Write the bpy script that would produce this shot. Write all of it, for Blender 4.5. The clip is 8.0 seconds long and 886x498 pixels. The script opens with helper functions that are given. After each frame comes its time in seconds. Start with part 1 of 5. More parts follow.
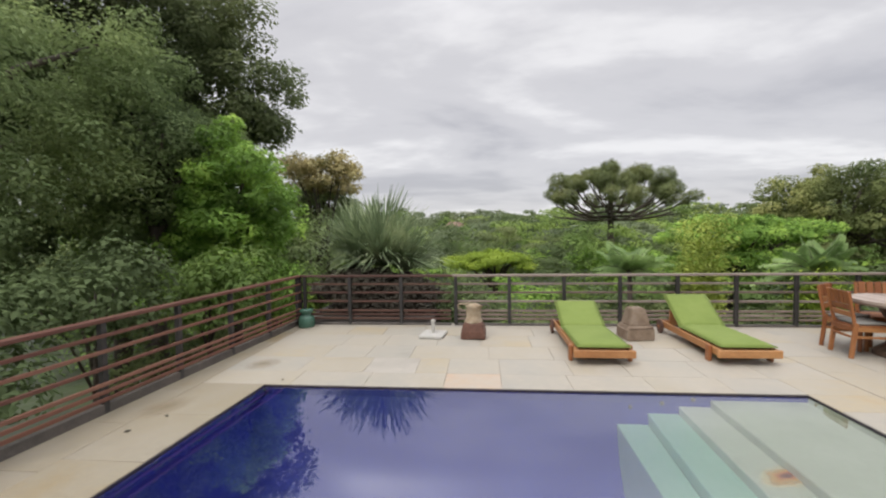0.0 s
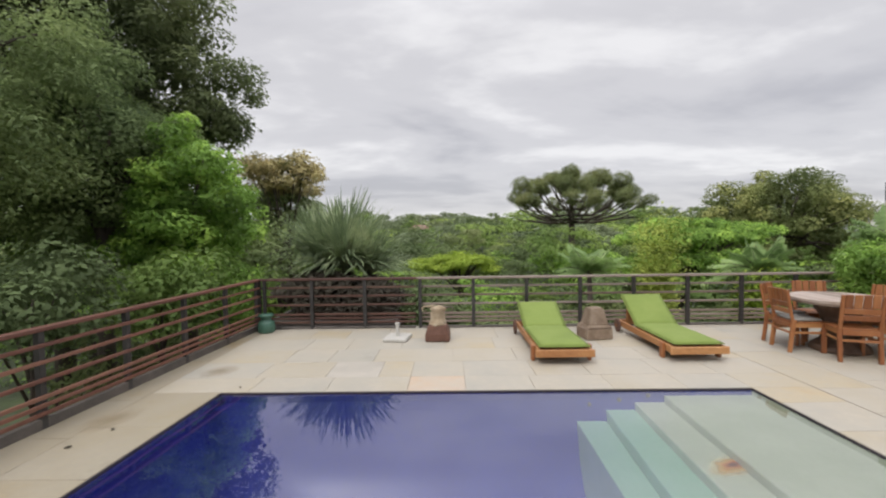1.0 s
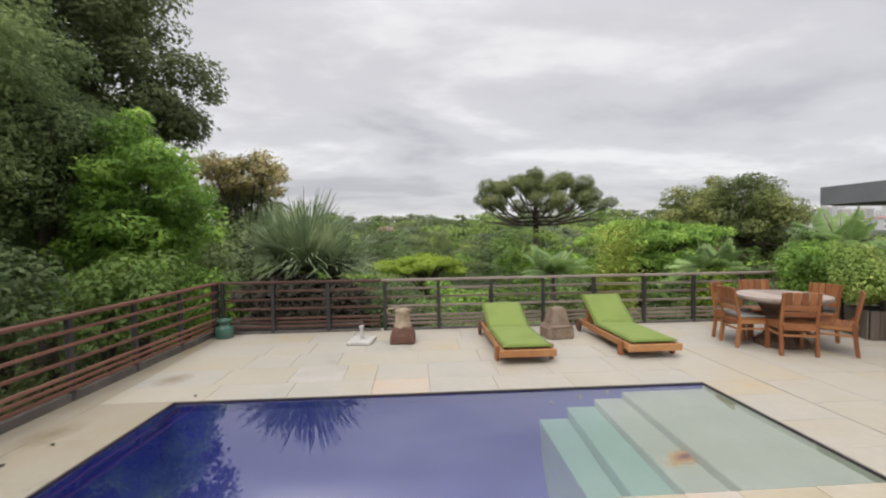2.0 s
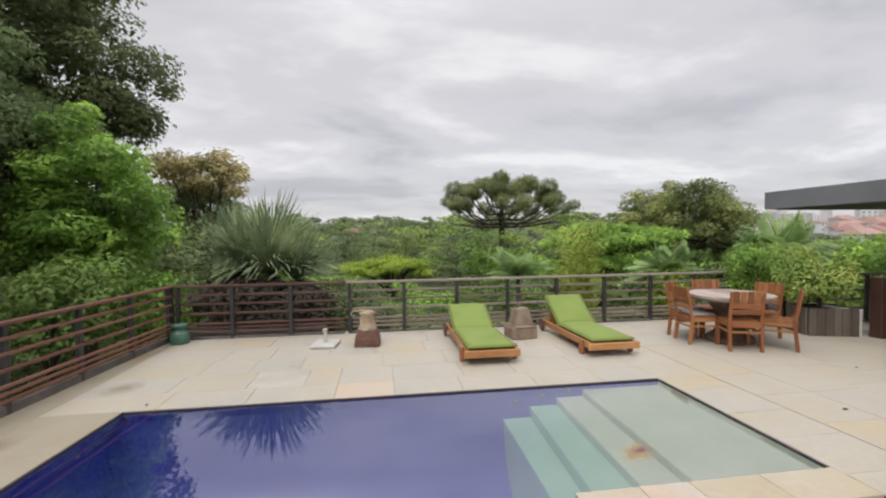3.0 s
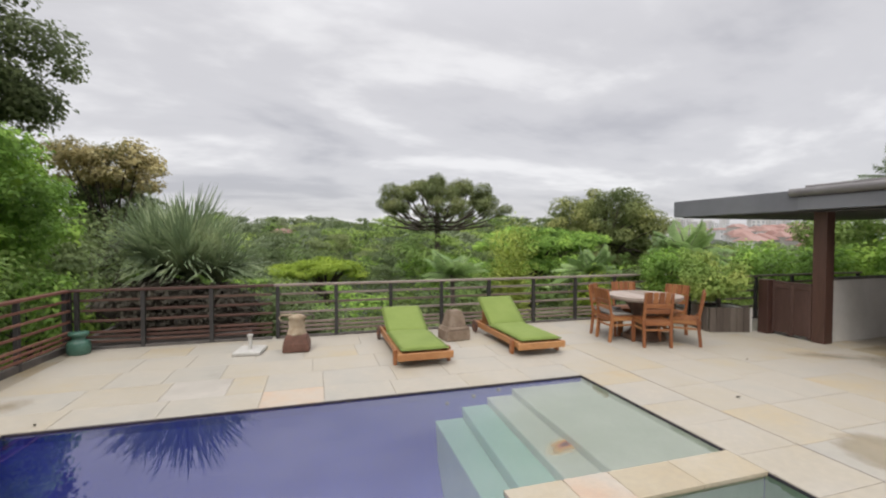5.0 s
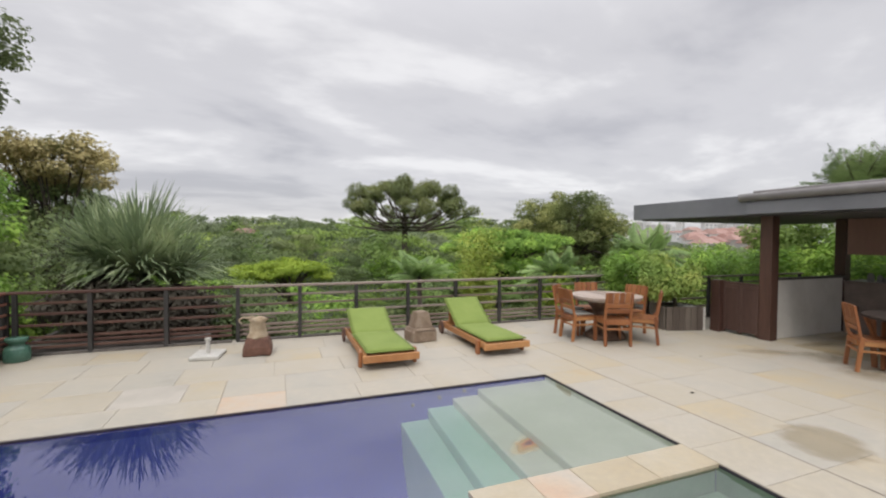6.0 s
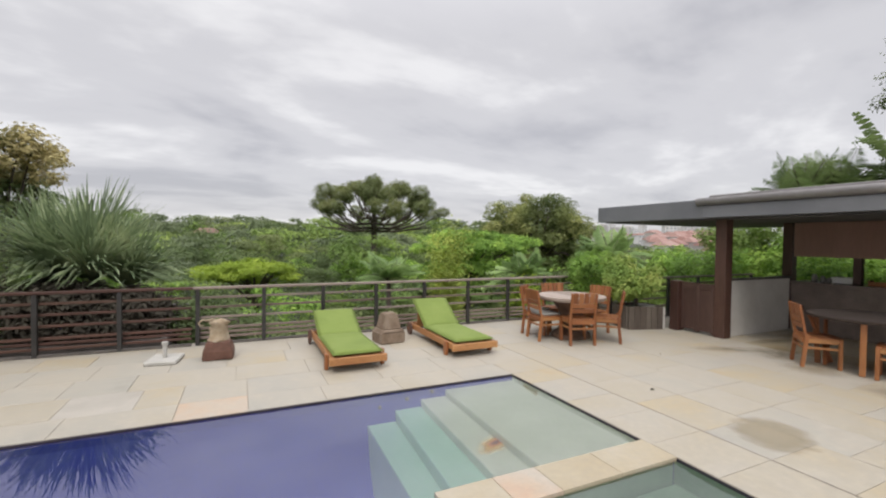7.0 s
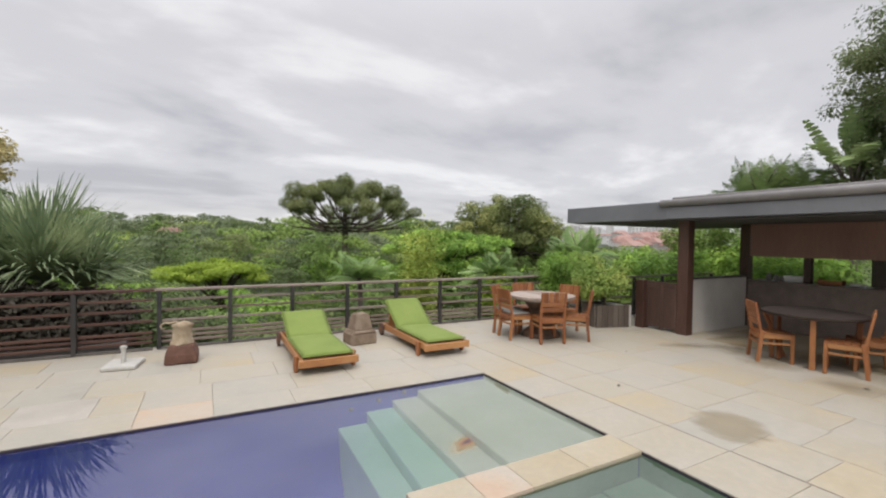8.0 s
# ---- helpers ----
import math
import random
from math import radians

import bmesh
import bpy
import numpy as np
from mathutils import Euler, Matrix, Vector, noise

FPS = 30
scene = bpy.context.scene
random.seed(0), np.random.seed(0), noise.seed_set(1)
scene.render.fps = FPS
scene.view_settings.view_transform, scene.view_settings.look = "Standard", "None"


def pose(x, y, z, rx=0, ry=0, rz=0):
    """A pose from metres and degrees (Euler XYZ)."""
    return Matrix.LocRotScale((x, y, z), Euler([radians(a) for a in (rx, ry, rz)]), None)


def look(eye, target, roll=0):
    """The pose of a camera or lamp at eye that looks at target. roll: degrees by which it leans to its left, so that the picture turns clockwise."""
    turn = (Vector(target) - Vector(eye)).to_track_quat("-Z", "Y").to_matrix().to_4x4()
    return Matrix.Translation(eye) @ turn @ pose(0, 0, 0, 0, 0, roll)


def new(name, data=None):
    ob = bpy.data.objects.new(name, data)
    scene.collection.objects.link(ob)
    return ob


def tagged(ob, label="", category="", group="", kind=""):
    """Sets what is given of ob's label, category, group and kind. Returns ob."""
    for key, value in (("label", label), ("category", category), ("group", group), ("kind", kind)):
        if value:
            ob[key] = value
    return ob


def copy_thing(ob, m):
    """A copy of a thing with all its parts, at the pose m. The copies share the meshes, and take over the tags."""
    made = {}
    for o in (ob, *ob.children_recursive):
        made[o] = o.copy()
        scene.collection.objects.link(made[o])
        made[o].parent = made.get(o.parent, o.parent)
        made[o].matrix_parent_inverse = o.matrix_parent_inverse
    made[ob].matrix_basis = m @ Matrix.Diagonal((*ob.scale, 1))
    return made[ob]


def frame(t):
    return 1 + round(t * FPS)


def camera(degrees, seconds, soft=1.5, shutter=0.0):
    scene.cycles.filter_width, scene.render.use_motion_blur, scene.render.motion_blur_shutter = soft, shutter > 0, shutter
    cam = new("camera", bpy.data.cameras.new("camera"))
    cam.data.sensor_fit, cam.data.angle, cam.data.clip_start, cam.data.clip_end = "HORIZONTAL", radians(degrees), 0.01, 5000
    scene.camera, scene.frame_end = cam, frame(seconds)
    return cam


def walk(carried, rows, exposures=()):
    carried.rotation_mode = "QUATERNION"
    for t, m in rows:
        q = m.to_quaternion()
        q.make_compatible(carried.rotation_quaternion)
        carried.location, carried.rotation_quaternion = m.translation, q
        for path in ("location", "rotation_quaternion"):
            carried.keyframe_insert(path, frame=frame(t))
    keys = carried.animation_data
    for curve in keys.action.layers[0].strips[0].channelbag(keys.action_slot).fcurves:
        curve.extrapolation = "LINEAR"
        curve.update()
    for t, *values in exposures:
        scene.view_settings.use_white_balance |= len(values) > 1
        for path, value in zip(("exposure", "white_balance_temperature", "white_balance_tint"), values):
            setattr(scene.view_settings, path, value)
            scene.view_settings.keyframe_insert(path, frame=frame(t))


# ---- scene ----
cam = camera(91.4, 8.0, soft=2.2)
PATH = [
    (0, (2.542, -0.775, 1.77), (2.358, 1.214, 1.683), -0.8),
    (0.5, (2.55, -0.771, 1.768), (2.447, 1.225, 1.686), -0.8),
    (1, (2.562, -0.773, 1.766), (2.538, 1.225, 1.689), -0.8),
    (1.5, (2.577, -0.772, 1.767), (2.63, 1.226, 1.693), -0.8),
    (3, (2.625, -0.773, 1.76), (2.905, 1.207, 1.696), -0.7),
    (3.5, (2.629, -0.76, 1.764), (2.983, 1.207, 1.701), -0.5),
    (4, (2.635, -0.761, 1.764), (3.06, 1.192, 1.703), -0.3),
    (4.5, (2.64, -0.764, 1.762), (3.137, 1.172, 1.704), -0.1),
    (6, (2.664, -0.752, 1.759), (3.376, 1.116, 1.709), 0.4),
    (6.5, (2.674, -0.749, 1.757), (3.453, 1.093, 1.71), 0.6),
    (7, (2.686, -0.748, 1.753), (3.527, 1.067, 1.71), 0.7),
    (7.5, (2.691, -0.745, 1.751), (3.591, 1.041, 1.71), 0.7),
    (8, (2.691, -0.746, 1.752), (3.646, 1.011, 1.711), 0.8),
]
walk(cam, [(t, look(eye, target, roll)) for t, eye, target, roll in PATH])
scene.view_settings.exposure = 0.0

# ---- world and sun: overcast midday ----
SUN_EL, SUN_AZ = 54.0, 214.0


def make_world():
    w = bpy.data.worlds.new("overcast_sky")
    w.use_nodes = True
    scene.world = w
    nt = w.node_tree
    nt.nodes.clear()
    N, L = nt.nodes.new, nt.links.new
    out, bg = N("ShaderNodeOutputWorld"), N("ShaderNodeBackground")
    sky = N("ShaderNodeTexSky")
    sky.sky_type, sky.sun_disc = "NISHITA", False
    sky.sun_elevation, sky.sun_rotation = radians(SUN_EL), radians(SUN_AZ)
    dim = N("ShaderNodeVectorMath")
    dim.operation = "SCALE"
    dim.inputs["Scale"].default_value = 0.09
    L(sky.outputs[0], dim.inputs[0])
    co = N("ShaderNodeTexCoord")
    sep = N("ShaderNodeSeparateXYZ")
    L(co.outputs["Generated"], sep.inputs[0])
    up = N("ShaderNodeMath")
    up.operation = "MAXIMUM"
    up.inputs[1].default_value = 0.0
    L(sep.outputs[2], up.inputs[0])
    lift = N("ShaderNodeMath")
    lift.inputs[1].default_value = 0.17
    L(up.outputs[0], lift.inputs[0])
    flat = []
    for k in (0, 1):
        d = N("ShaderNodeMath")
        d.operation = "DIVIDE"
        L(sep.outputs[k], d.inputs[0])
        L(lift.outputs[0], d.inputs[1])
        flat.append(d)
    com = N("ShaderNodeCombineXYZ")
    L(flat[0].outputs[0], com.inputs[0])
    L(flat[1].outputs[0], com.inputs[1])
    # two layers of cloud: broad banks and streaks
    rot = N("ShaderNodeMapping")
    rot.inputs["Rotation"].default_value = (0, 0, radians(-24))
    rot.inputs["Scale"].default_value = (1.25, 1.75, 1)
    rot.inputs["Location"].default_value = (2.3, 0.4, 0)
    L(com.outputs[0], rot.inputs[0])
    n1 = N("ShaderNodeTexNoise")
    n1.inputs["Scale"].default_value = 0.55
    n1.inputs["Detail"].default_value = 5
    n1.inputs["Roughness"].default_value = 0.5
    n1.inputs["Distortion"].default_value = 0.5
    L(rot.outputs[0], n1.inputs["Vector"])
    n2 = N("ShaderNodeTexNoise")
    n2.inputs["Scale"].default_value = 1.7
    n2.inputs["Detail"].default_value = 5
    n2.inputs["Roughness"].default_value = 0.55
    L(rot.outputs[0], n2.inputs["Vector"])
    mix = N("ShaderNodeMix")
    mix.inputs[0].default_value = 0.27
    L(n1.outputs[0], mix.inputs[2])
    L(n2.outputs[0], mix.inputs[3])
    ramp = N("ShaderNodeValToRGB")
    ramp.color_ramp.interpolation = "EASE"
    e = ramp.color_ramp.elements
    e[0].position, e[0].color = 0.34, (0.52, 0.515, 0.55, 1)
    e[1].position, e[1].color = 0.63, (0.88, 0.868, 0.88, 1)
    m = e.new(0.5)
    m.color = (0.675, 0.665, 0.69, 1)
    L(mix.outputs[0], ramp.inputs[0])
    veil = N("ShaderNodeMix")
    veil.data_type = "RGBA"
    veil.inputs[0].default_value = 0.9
    L(dim.outputs[0], veil.inputs[6])
    L(ramp.outputs[0], veil.inputs[7])
    L(veil.outputs[2], bg.inputs[0])
    # an overcast sky grows brighter towards the zenith
    grow = N("ShaderNodeMapRange")
    grow.interpolation_type = "SMOOTHSTEP"
    grow.inputs["From Min"].default_value, grow.inputs["From Max"].default_value = 0.38, 1.0
    grow.inputs["To Min"].default_value, grow.inputs["To Max"].default_value = 1.06, 3.0
    L(sep.outputs[2], grow.inputs[0])
    L(grow.outputs[0], bg.inputs[1])
    L(bg.outputs[0], out.inputs[0])


make_world()
sun = new("sun", bpy.data.lights.new("sun", "SUN"))
sun.data.energy, sun.data.angle, sun.data.color = 1.5, radians(25), (1.0, 0.96, 0.9)
sun.matrix_world = look((30 * math.sin(radians(SUN_AZ)), 30 * math.cos(radians(SUN_AZ)), 30 * math.tan(radians(SUN_EL))), (0, 0, 0))


# ---- materials ----
def graph(name):
    m = bpy.data.materials.new(name)
    m.use_nodes = True
    nt = m.node_tree
    nt.nodes.clear()
    out = nt.nodes.new("ShaderNodeOutputMaterial")
    return m, nt.nodes.new, nt.links.new, out


def ramp_of(N, stops):
    r = N("ShaderNodeValToRGB")
    e = r.color_ramp.elements
    e[0].position, e[0].color = stops[0][0], (*stops[0][1], 1)
    e[1].position, e[1].color = stops[-1][0], (*stops[-1][1], 1)
    for p, c in stops[1:-1]:
        x = e.new(p)
        x.color = (*c, 1)
    return r


def surface(name, stops, scale=3.0, rough=(0.5, 0.8), bump=0.2, fine=40.0, stretch=(1, 1, 1), rand=0.0, metal=0.0, world_space=False, grain=0.25, depth=0.004):
    """A matt or half-matt surface: broad stains by the ramp, fine grain over it, both at real size."""
    m, N, L, out = graph(name)
    p = N("ShaderNodeBsdfPrincipled")
    L(p.outputs[0], out.inputs[0])
    if world_space:
        co = N("ShaderNodeNewGeometry").outputs["Position"]
    else:
        co = N("ShaderNodeTexCoord").outputs["Object"]
    mp = N("ShaderNodeMapping")
    mp.inputs["Scale"].default_value = stretch
    L(co, mp.inputs[0])
    info = N("ShaderNodeObjectInfo")
    shift = N("ShaderNodeVectorMath")
    shift.operation = "SCALE"
    shift.inputs[0].default_value = (37, 19, 53)
    L(info.outputs["Random"], shift.inputs["Scale"])
    L(shift.outputs[0], mp.inputs["Location"])
    a = N("ShaderNodeTexNoise")
    a.inputs["Scale"].default_value = scale
    a.inputs["Detail"].default_value = 6
    a.inputs["Roughness"].default_value = 0.6
    L(mp.outputs[0], a.inputs["Vector"])
    f = N("ShaderNodeTexNoise")
    f.inputs["Scale"].default_value = fine
    f.inputs["Detail"].default_value = 5
    f.inputs["Roughness"].default_value = 0.65
    L(mp.outputs[0], f.inputs["Vector"])
    r = ramp_of(N, stops)
    add = N("ShaderNodeMath")
    add.operation = "MULTIPLY_ADD"
    add.inputs[1].default_value = rand
    L(info.outputs["Random"], add.inputs[0])
    off = N("ShaderNodeMath")
    off.operation = "SUBTRACT"
    off.inputs[1].default_value = rand / 2
    L(a.outputs[0], off.inputs[0])
    L(off.outputs[0], add.inputs[2])
    L(add.outputs[0], r.inputs[0])
    g = N("ShaderNodeMapRange")
    g.inputs["From Min"].default_value, g.inputs["From Max"].default_value = 0.25, 0.75
    g.inputs["To Min"].default_value, g.inputs["To Max"].default_value = 1 - grain, 1 + grain
    L(f.outputs[0], g.inputs[0])
    c = N("ShaderNodeVectorMath")
    c.operation = "SCALE"
    L(r.outputs[0], c.inputs[0])
    L(g.outputs[0], c.inputs["Scale"])
    L(c.outputs[0], p.inputs["Base Color"])
    q = N("ShaderNodeMapRange")
    q.inputs["From Min"].default_value, q.inputs["From Max"].default_value = 0.3, 0.7
    q.inputs["To Min"].default_value, q.inputs["To Max"].default_value = rough
    L(f.outputs[0], q.inputs[0])
    L(q.outputs[0], p.inputs["Roughness"])
    p.inputs["Metallic"].default_value = metal
    b = N("ShaderNodeBump")
    b.inputs["Strength"].default_value = bump
    b.inputs["Distance"].default_value = depth
    L(f.outputs[0], b.inputs["Height"])
    L(b.outputs[0], p.inputs["Normal"])
    return m


def leafy(name, stops, scale=0.35, trans=0.3, spec=0.3):
    """Leaves: a colour for each leaf, broader patches over the crown, a little light through the blade."""
    m, N, L, out = graph(name)
    p, t, mix = N("ShaderNodeBsdfPrincipled"), N("ShaderNodeBsdfTranslucent"), N("ShaderNodeMixShader")
    geo = N("ShaderNodeNewGeometry")
    n = N("ShaderNodeTexNoise")
    n.inputs["Scale"].default_value = scale
    n.inputs["Detail"].default_value = 3
    L(geo.outputs["Position"], n.inputs["Vector"])
    add = N("ShaderNodeMath")
    add.operation = "MULTIPLY_ADD"
    add.inputs[1].default_value = 0.17
    L(geo.outputs["Random Per Island"], add.inputs[0])
    sub = N("ShaderNodeMath")
    sub.operation = "MULTIPLY_ADD"
    sub.inputs[1].default_value = 1.5
    sub.inputs[2].default_value = -0.335
    L(n.outputs[0], sub.inputs[0])
    L(sub.outputs[0], add.inputs[2])
    r = ramp_of(N, stops)
    L(add.outputs[0], r.inputs[0])
    L(r.outputs[0], p.inputs["Base Color"])
    L(r.outputs[0], t.inputs[0])
    p.inputs["Roughness"].default_value = 0.75
    p.inputs["Specular IOR Level"].default_value = spec
    mix.inputs[0].default_value = trans
    L(p.outputs[0], mix.inputs[1])
    L(t.outputs[0], mix.inputs[2])
    L(mix.outputs[0], out.inputs[0])
    return m


def water_material(name, tint, ripple):
    """Still water: clear, tinted, with the gloss of a water surface."""
    m, N, L, out = graph(name)
    t, g, mix, fr = N("ShaderNodeBsdfTransparent"), N("ShaderNodeBsdfGlossy"), N("ShaderNodeMixShader"), N("ShaderNodeFresnel")
    t.inputs[0].default_value = (*tint, 1)
    g.inputs["Roughness"].default_value = 0.015
    fr.inputs["IOR"].default_value = 2.95
    geo = N("ShaderNodeNewGeometry")
    a = N("ShaderNodeTexNoise")
    a.inputs["Scale"].default_value = 3.2
    a.inputs["Detail"].default_value = 3
    L(geo.outputs["Position"], a.inputs["Vector"])
    b = N("ShaderNodeBump")
    b.inputs["Strength"].default_value = ripple
    b.inputs["Distance"].default_value = 0.01
    L(a.outputs[0], b.inputs["Height"])
    L(b.outputs[0], g.inputs["Normal"])
    L(b.outputs[0], fr.inputs["Normal"])
    L(fr.outputs[0], mix.inputs[0])
    L(t.outputs[0], mix.inputs[1])
    L(g.outputs[0], mix.inputs[2])
    L(mix.outputs[0], out.inputs[0])
    return m


def mosaic(name, stops, size=0.025, joint=(0.3, 0.3, 0.35)):
    """Small glass mosaic, with a colour for each tessera, thin joints and faded patches."""
    m, N, L, out = graph(name)
    p = N("ShaderNodeBsdfPrincipled")
    geo = N("ShaderNodeNewGeometry")
    v = N("ShaderNodeTexVoronoi")
    v.inputs["Scale"].default_value = 1 / size
    v.inputs["Randomness"].default_value = 0.0
    L(geo.outputs["Position"], v.inputs["Vector"])
    sep = N("ShaderNodeSeparateXYZ")
    L(v.outputs["Color"], sep.inputs[0])
    n = N("ShaderNodeTexNoise")
    n.inputs["Scale"].default_value = 1.1
    n.inputs["Detail"].default_value = 5
    L(geo.outputs["Position"], n.inputs["Vector"])
    add = N("ShaderNodeMath")
    add.operation = "MULTIPLY_ADD"
    add.inputs[1].default_value = 0.07
    L(sep.outputs[0], add.inputs[0])
    sub = N("ShaderNodeMath")
    sub.operation = "SUBTRACT"
    sub.inputs[1].default_value = 0.17
    L(n.outputs[0], sub.inputs[0])
    L(sub.outputs[0], add.inputs[2])
    r = ramp_of(N, stops)
    L(add.outputs[0], r.inputs[0])
    L(r.outputs[0], p.inputs["Base Color"])
    p.inputs["Roughness"].default_value = 0.3
    L(p.outputs[0], out.inputs[0])
    return m


STONE_RAMP = [(0.0, (0.400, 0.285, 0.170)), (0.17, (0.404, 0.335, 0.225)), (0.36, (0.385, 0.342, 0.268)), (0.55, (0.395, 0.358, 0.296)), (0.75, (0.364, 0.340, 0.292)), (1.0, (0.275, 0.261, 0.225))]
STONE = surface("deck_stone", STONE_RAMP, scale=1.1, rough=(0.4, 0.8), bump=0.25, fine=14, rand=0.42, world_space=True, grain=0.14)
STONE_ORANGE = surface("orange_stone", [(0.25, (0.49, 0.32, 0.22)), (0.45, (0.46, 0.36, 0.27)), (0.65, (0.44, 0.39, 0.325))], scale=2.2, rough=(0.4, 0.8), bump=0.25, fine=22, world_space=True, grain=0.12)
# Leaf-stained slabs along the side railing; brown stain plus roof shade under the pavilion.
STONE_STAIN_SHADE = surface("stain_and_shade_stone", [(0.1, (0.232, 0.156, 0.071)), (0.3, (0.284, 0.223, 0.131)), (0.5, (0.297, 0.257, 0.186)), (0.75, (0.310, 0.274, 0.210)), (1.0, (0.224, 0.198, 0.150))], scale=1.4, rough=(0.4, 0.8), bump=0.25, fine=22, rand=0.3, world_space=True, grain=0.16)
STONE_TAN = surface("tan_stone", [(0.2, (0.364, 0.298, 0.196)), (0.5, (0.407, 0.347, 0.248)), (0.8, (0.449, 0.408, 0.335))], scale=1.3, rough=(0.4, 0.8), bump=0.25, fine=22, world_space=True, grain=0.12)
STONE_GREY = surface("grey_stone", [(0.25, (0.34, 0.305, 0.26)), (0.5, (0.38, 0.35, 0.305)), (0.7, (0.43, 0.395, 0.345))], scale=2.2, rough=(0.4, 0.8), bump=0.25, fine=22, world_space=True, grain=0.12)
JOINT = surface("joint_sand", [(0.3, (0.268, 0.226, 0.186)), (0.7, (0.370, 0.330, 0.279))], scale=5, world_space=True)
CONCRETE = surface("dark_concrete", [(0.3, (0.068, 0.062, 0.056)), (0.7, (0.137, 0.117, 0.105))], scale=4, world_space=True)
PLASTER = surface("white_plaster", [(0.3, (0.52, 0.50, 0.46)), (0.7, (0.66, 0.64, 0.60))], scale=1.5, fine=60, grain=0.05, world_space=True)
TILE_BLUE = mosaic("blue_mosaic", [(0.2, (0.042, 0.055, 0.353)), (0.5, (0.059, 0.080, 0.403)), (0.85, (0.078, 0.112, 0.403))])
WATERLINE = surface("dark_edge_strip", [(0.3, (0.020, 0.016, 0.030)), (0.7, (0.045, 0.034, 0.045))], scale=6, world_space=True)
TILE_PALE = mosaic("pale_mosaic", [(0.25, (0.515, 0.565, 0.458)), (0.55, (0.614, 0.651, 0.553)), (0.8, (0.651, 0.651, 0.602))], size=0.04)
# Lower steps: the pale mosaic with the deeper water's tint in its colour.
TILE_AQUA = mosaic("water_tinted_mosaic", [(0.25, (0.332, 0.547, 0.435)), (0.55, (0.399, 0.605, 0.496)), (0.8, (0.465, 0.605, 0.536))], size=0.04)
TILE_GREEN = mosaic("spa_mosaic", [(0.25, (0.200, 0.312, 0.213)), (0.55, (0.300, 0.425, 0.312)), (0.8, (0.425, 0.525, 0.413))], size=0.04)
WATER = water_material("water_surface", (0.95, 0.98, 1.0), 0.05)
STEEL = surface("dark_painted_steel", [(0.3, (0.020, 0.019, 0.018)), (0.7, (0.045, 0.042, 0.04))], scale=6, rough=(0.4, 0.6), fine=80, bump=0.05)
RAILWOOD = surface("weathered_rail_wood", [(0.25, (0.120, 0.047, 0.032)), (0.5, (0.172, 0.071, 0.047)), (0.8, (0.224, 0.114, 0.076))], scale=2.5, fine=26, stretch=(0.15, 1, 1), rand=0.35, rough=(0.5, 0.8))
# The rail wood in a darker tone.
RAILDARK = surface("dark_rail_wood", [(0.25, (0.066, 0.029, 0.021)), (0.5, (0.095, 0.044, 0.031)), (0.8, (0.123, 0.071, 0.050))], scale=2.5, fine=26, stretch=(0.15, 1, 1), rand=0.35, rough=(0.5, 0.8))
# Same rail wood, with the pale light on its slats put into the colour.
RAILGREY = surface("lit_rail_wood", [(0.25, (0.123, 0.084, 0.066)), (0.5, (0.205, 0.152, 0.124)), (0.8, (0.295, 0.240, 0.208))], scale=2.5, fine=26, stretch=(0.15, 1, 1), rand=0.35, rough=(0.5, 0.8))
TEAK = surface("oiled_teak", [(0.2, (0.175, 0.057, 0.019)), (0.5, (0.267, 0.097, 0.033)), (0.8, (0.340, 0.143, 0.053))], scale=3.5, fine=30, stretch=(1, 1, 0.18), rand=0.45, rough=(0.35, 0.6), grain=0.2)
TEAK_LONG = surface("teak_frame", [(0.2, (0.24, 0.095, 0.034)), (0.5, (0.35, 0.155, 0.055)), (0.8, (0.44, 0.22, 0.085))], scale=3.5, fine=30, stretch=(1, 0.15, 1), rand=0.4, rough=(0.35, 0.6), grain=0.2)
GREYWOOD = surface("weathered_grey_wood", [(0.2, (0.20, 0.155, 0.125)), (0.5, (0.34, 0.27, 0.225)), (0.8, (0.46, 0.39, 0.34))], scale=4, fine=34, stretch=(0.25, 1, 1), rand=0.2, grain=0.2)
GREYPLANK = surface("weathered_grey_planks", [(0.2, (0.20, 0.155, 0.125)), (0.5, (0.34, 0.27, 0.225)), (0.8, (0.46, 0.39, 0.34))], scale=4, fine=34, stretch=(1, 0.2, 1), rand=0.45, grain=0.2)
STUMP = surface("brown_stump_wood", [(0.2, (0.075, 0.045, 0.030)), (0.5, (0.125, 0.078, 0.052)), (0.8, (0.19, 0.125, 0.085))], scale=6, fine=30, stretch=(1, 1, 0.25), grain=0.25, bump=0.6)
DARKWOOD = surface("dark_stained_wood", [(0.2, (0.039, 0.018, 0.014)), (0.5, (0.064, 0.030, 0.022)), (0.8, (0.090, 0.047, 0.034))], scale=3, fine=30, stretch=(1, 1, 0.15), rand=0.3, rough=(0.35, 0.6))
CUSHION = surface("green_canvas", [(0.25, (0.158, 0.214, 0.046)), (0.5, (0.184, 0.245, 0.054)), (0.8, (0.215, 0.272, 0.069))], scale=2.5, fine=160, grain=0.09, rough=(0.8, 0.95), bump=0.35)
CUSHION_GREY = surface("grey_canvas", [(0.3, (0.168, 0.161, 0.147)), (0.7, (0.231, 0.224, 0.203))], scale=4, fine=200, grain=0.1, rough=(0.8, 0.95))
ROCK = surface("carved_stone", [(0.2, (0.133, 0.086, 0.055)), (0.5, (0.234, 0.172, 0.121)), (0.8, (0.296, 0.242, 0.187))], scale=7, fine=45, bump=0.6, depth=0.012, rough=(0.7, 0.95))
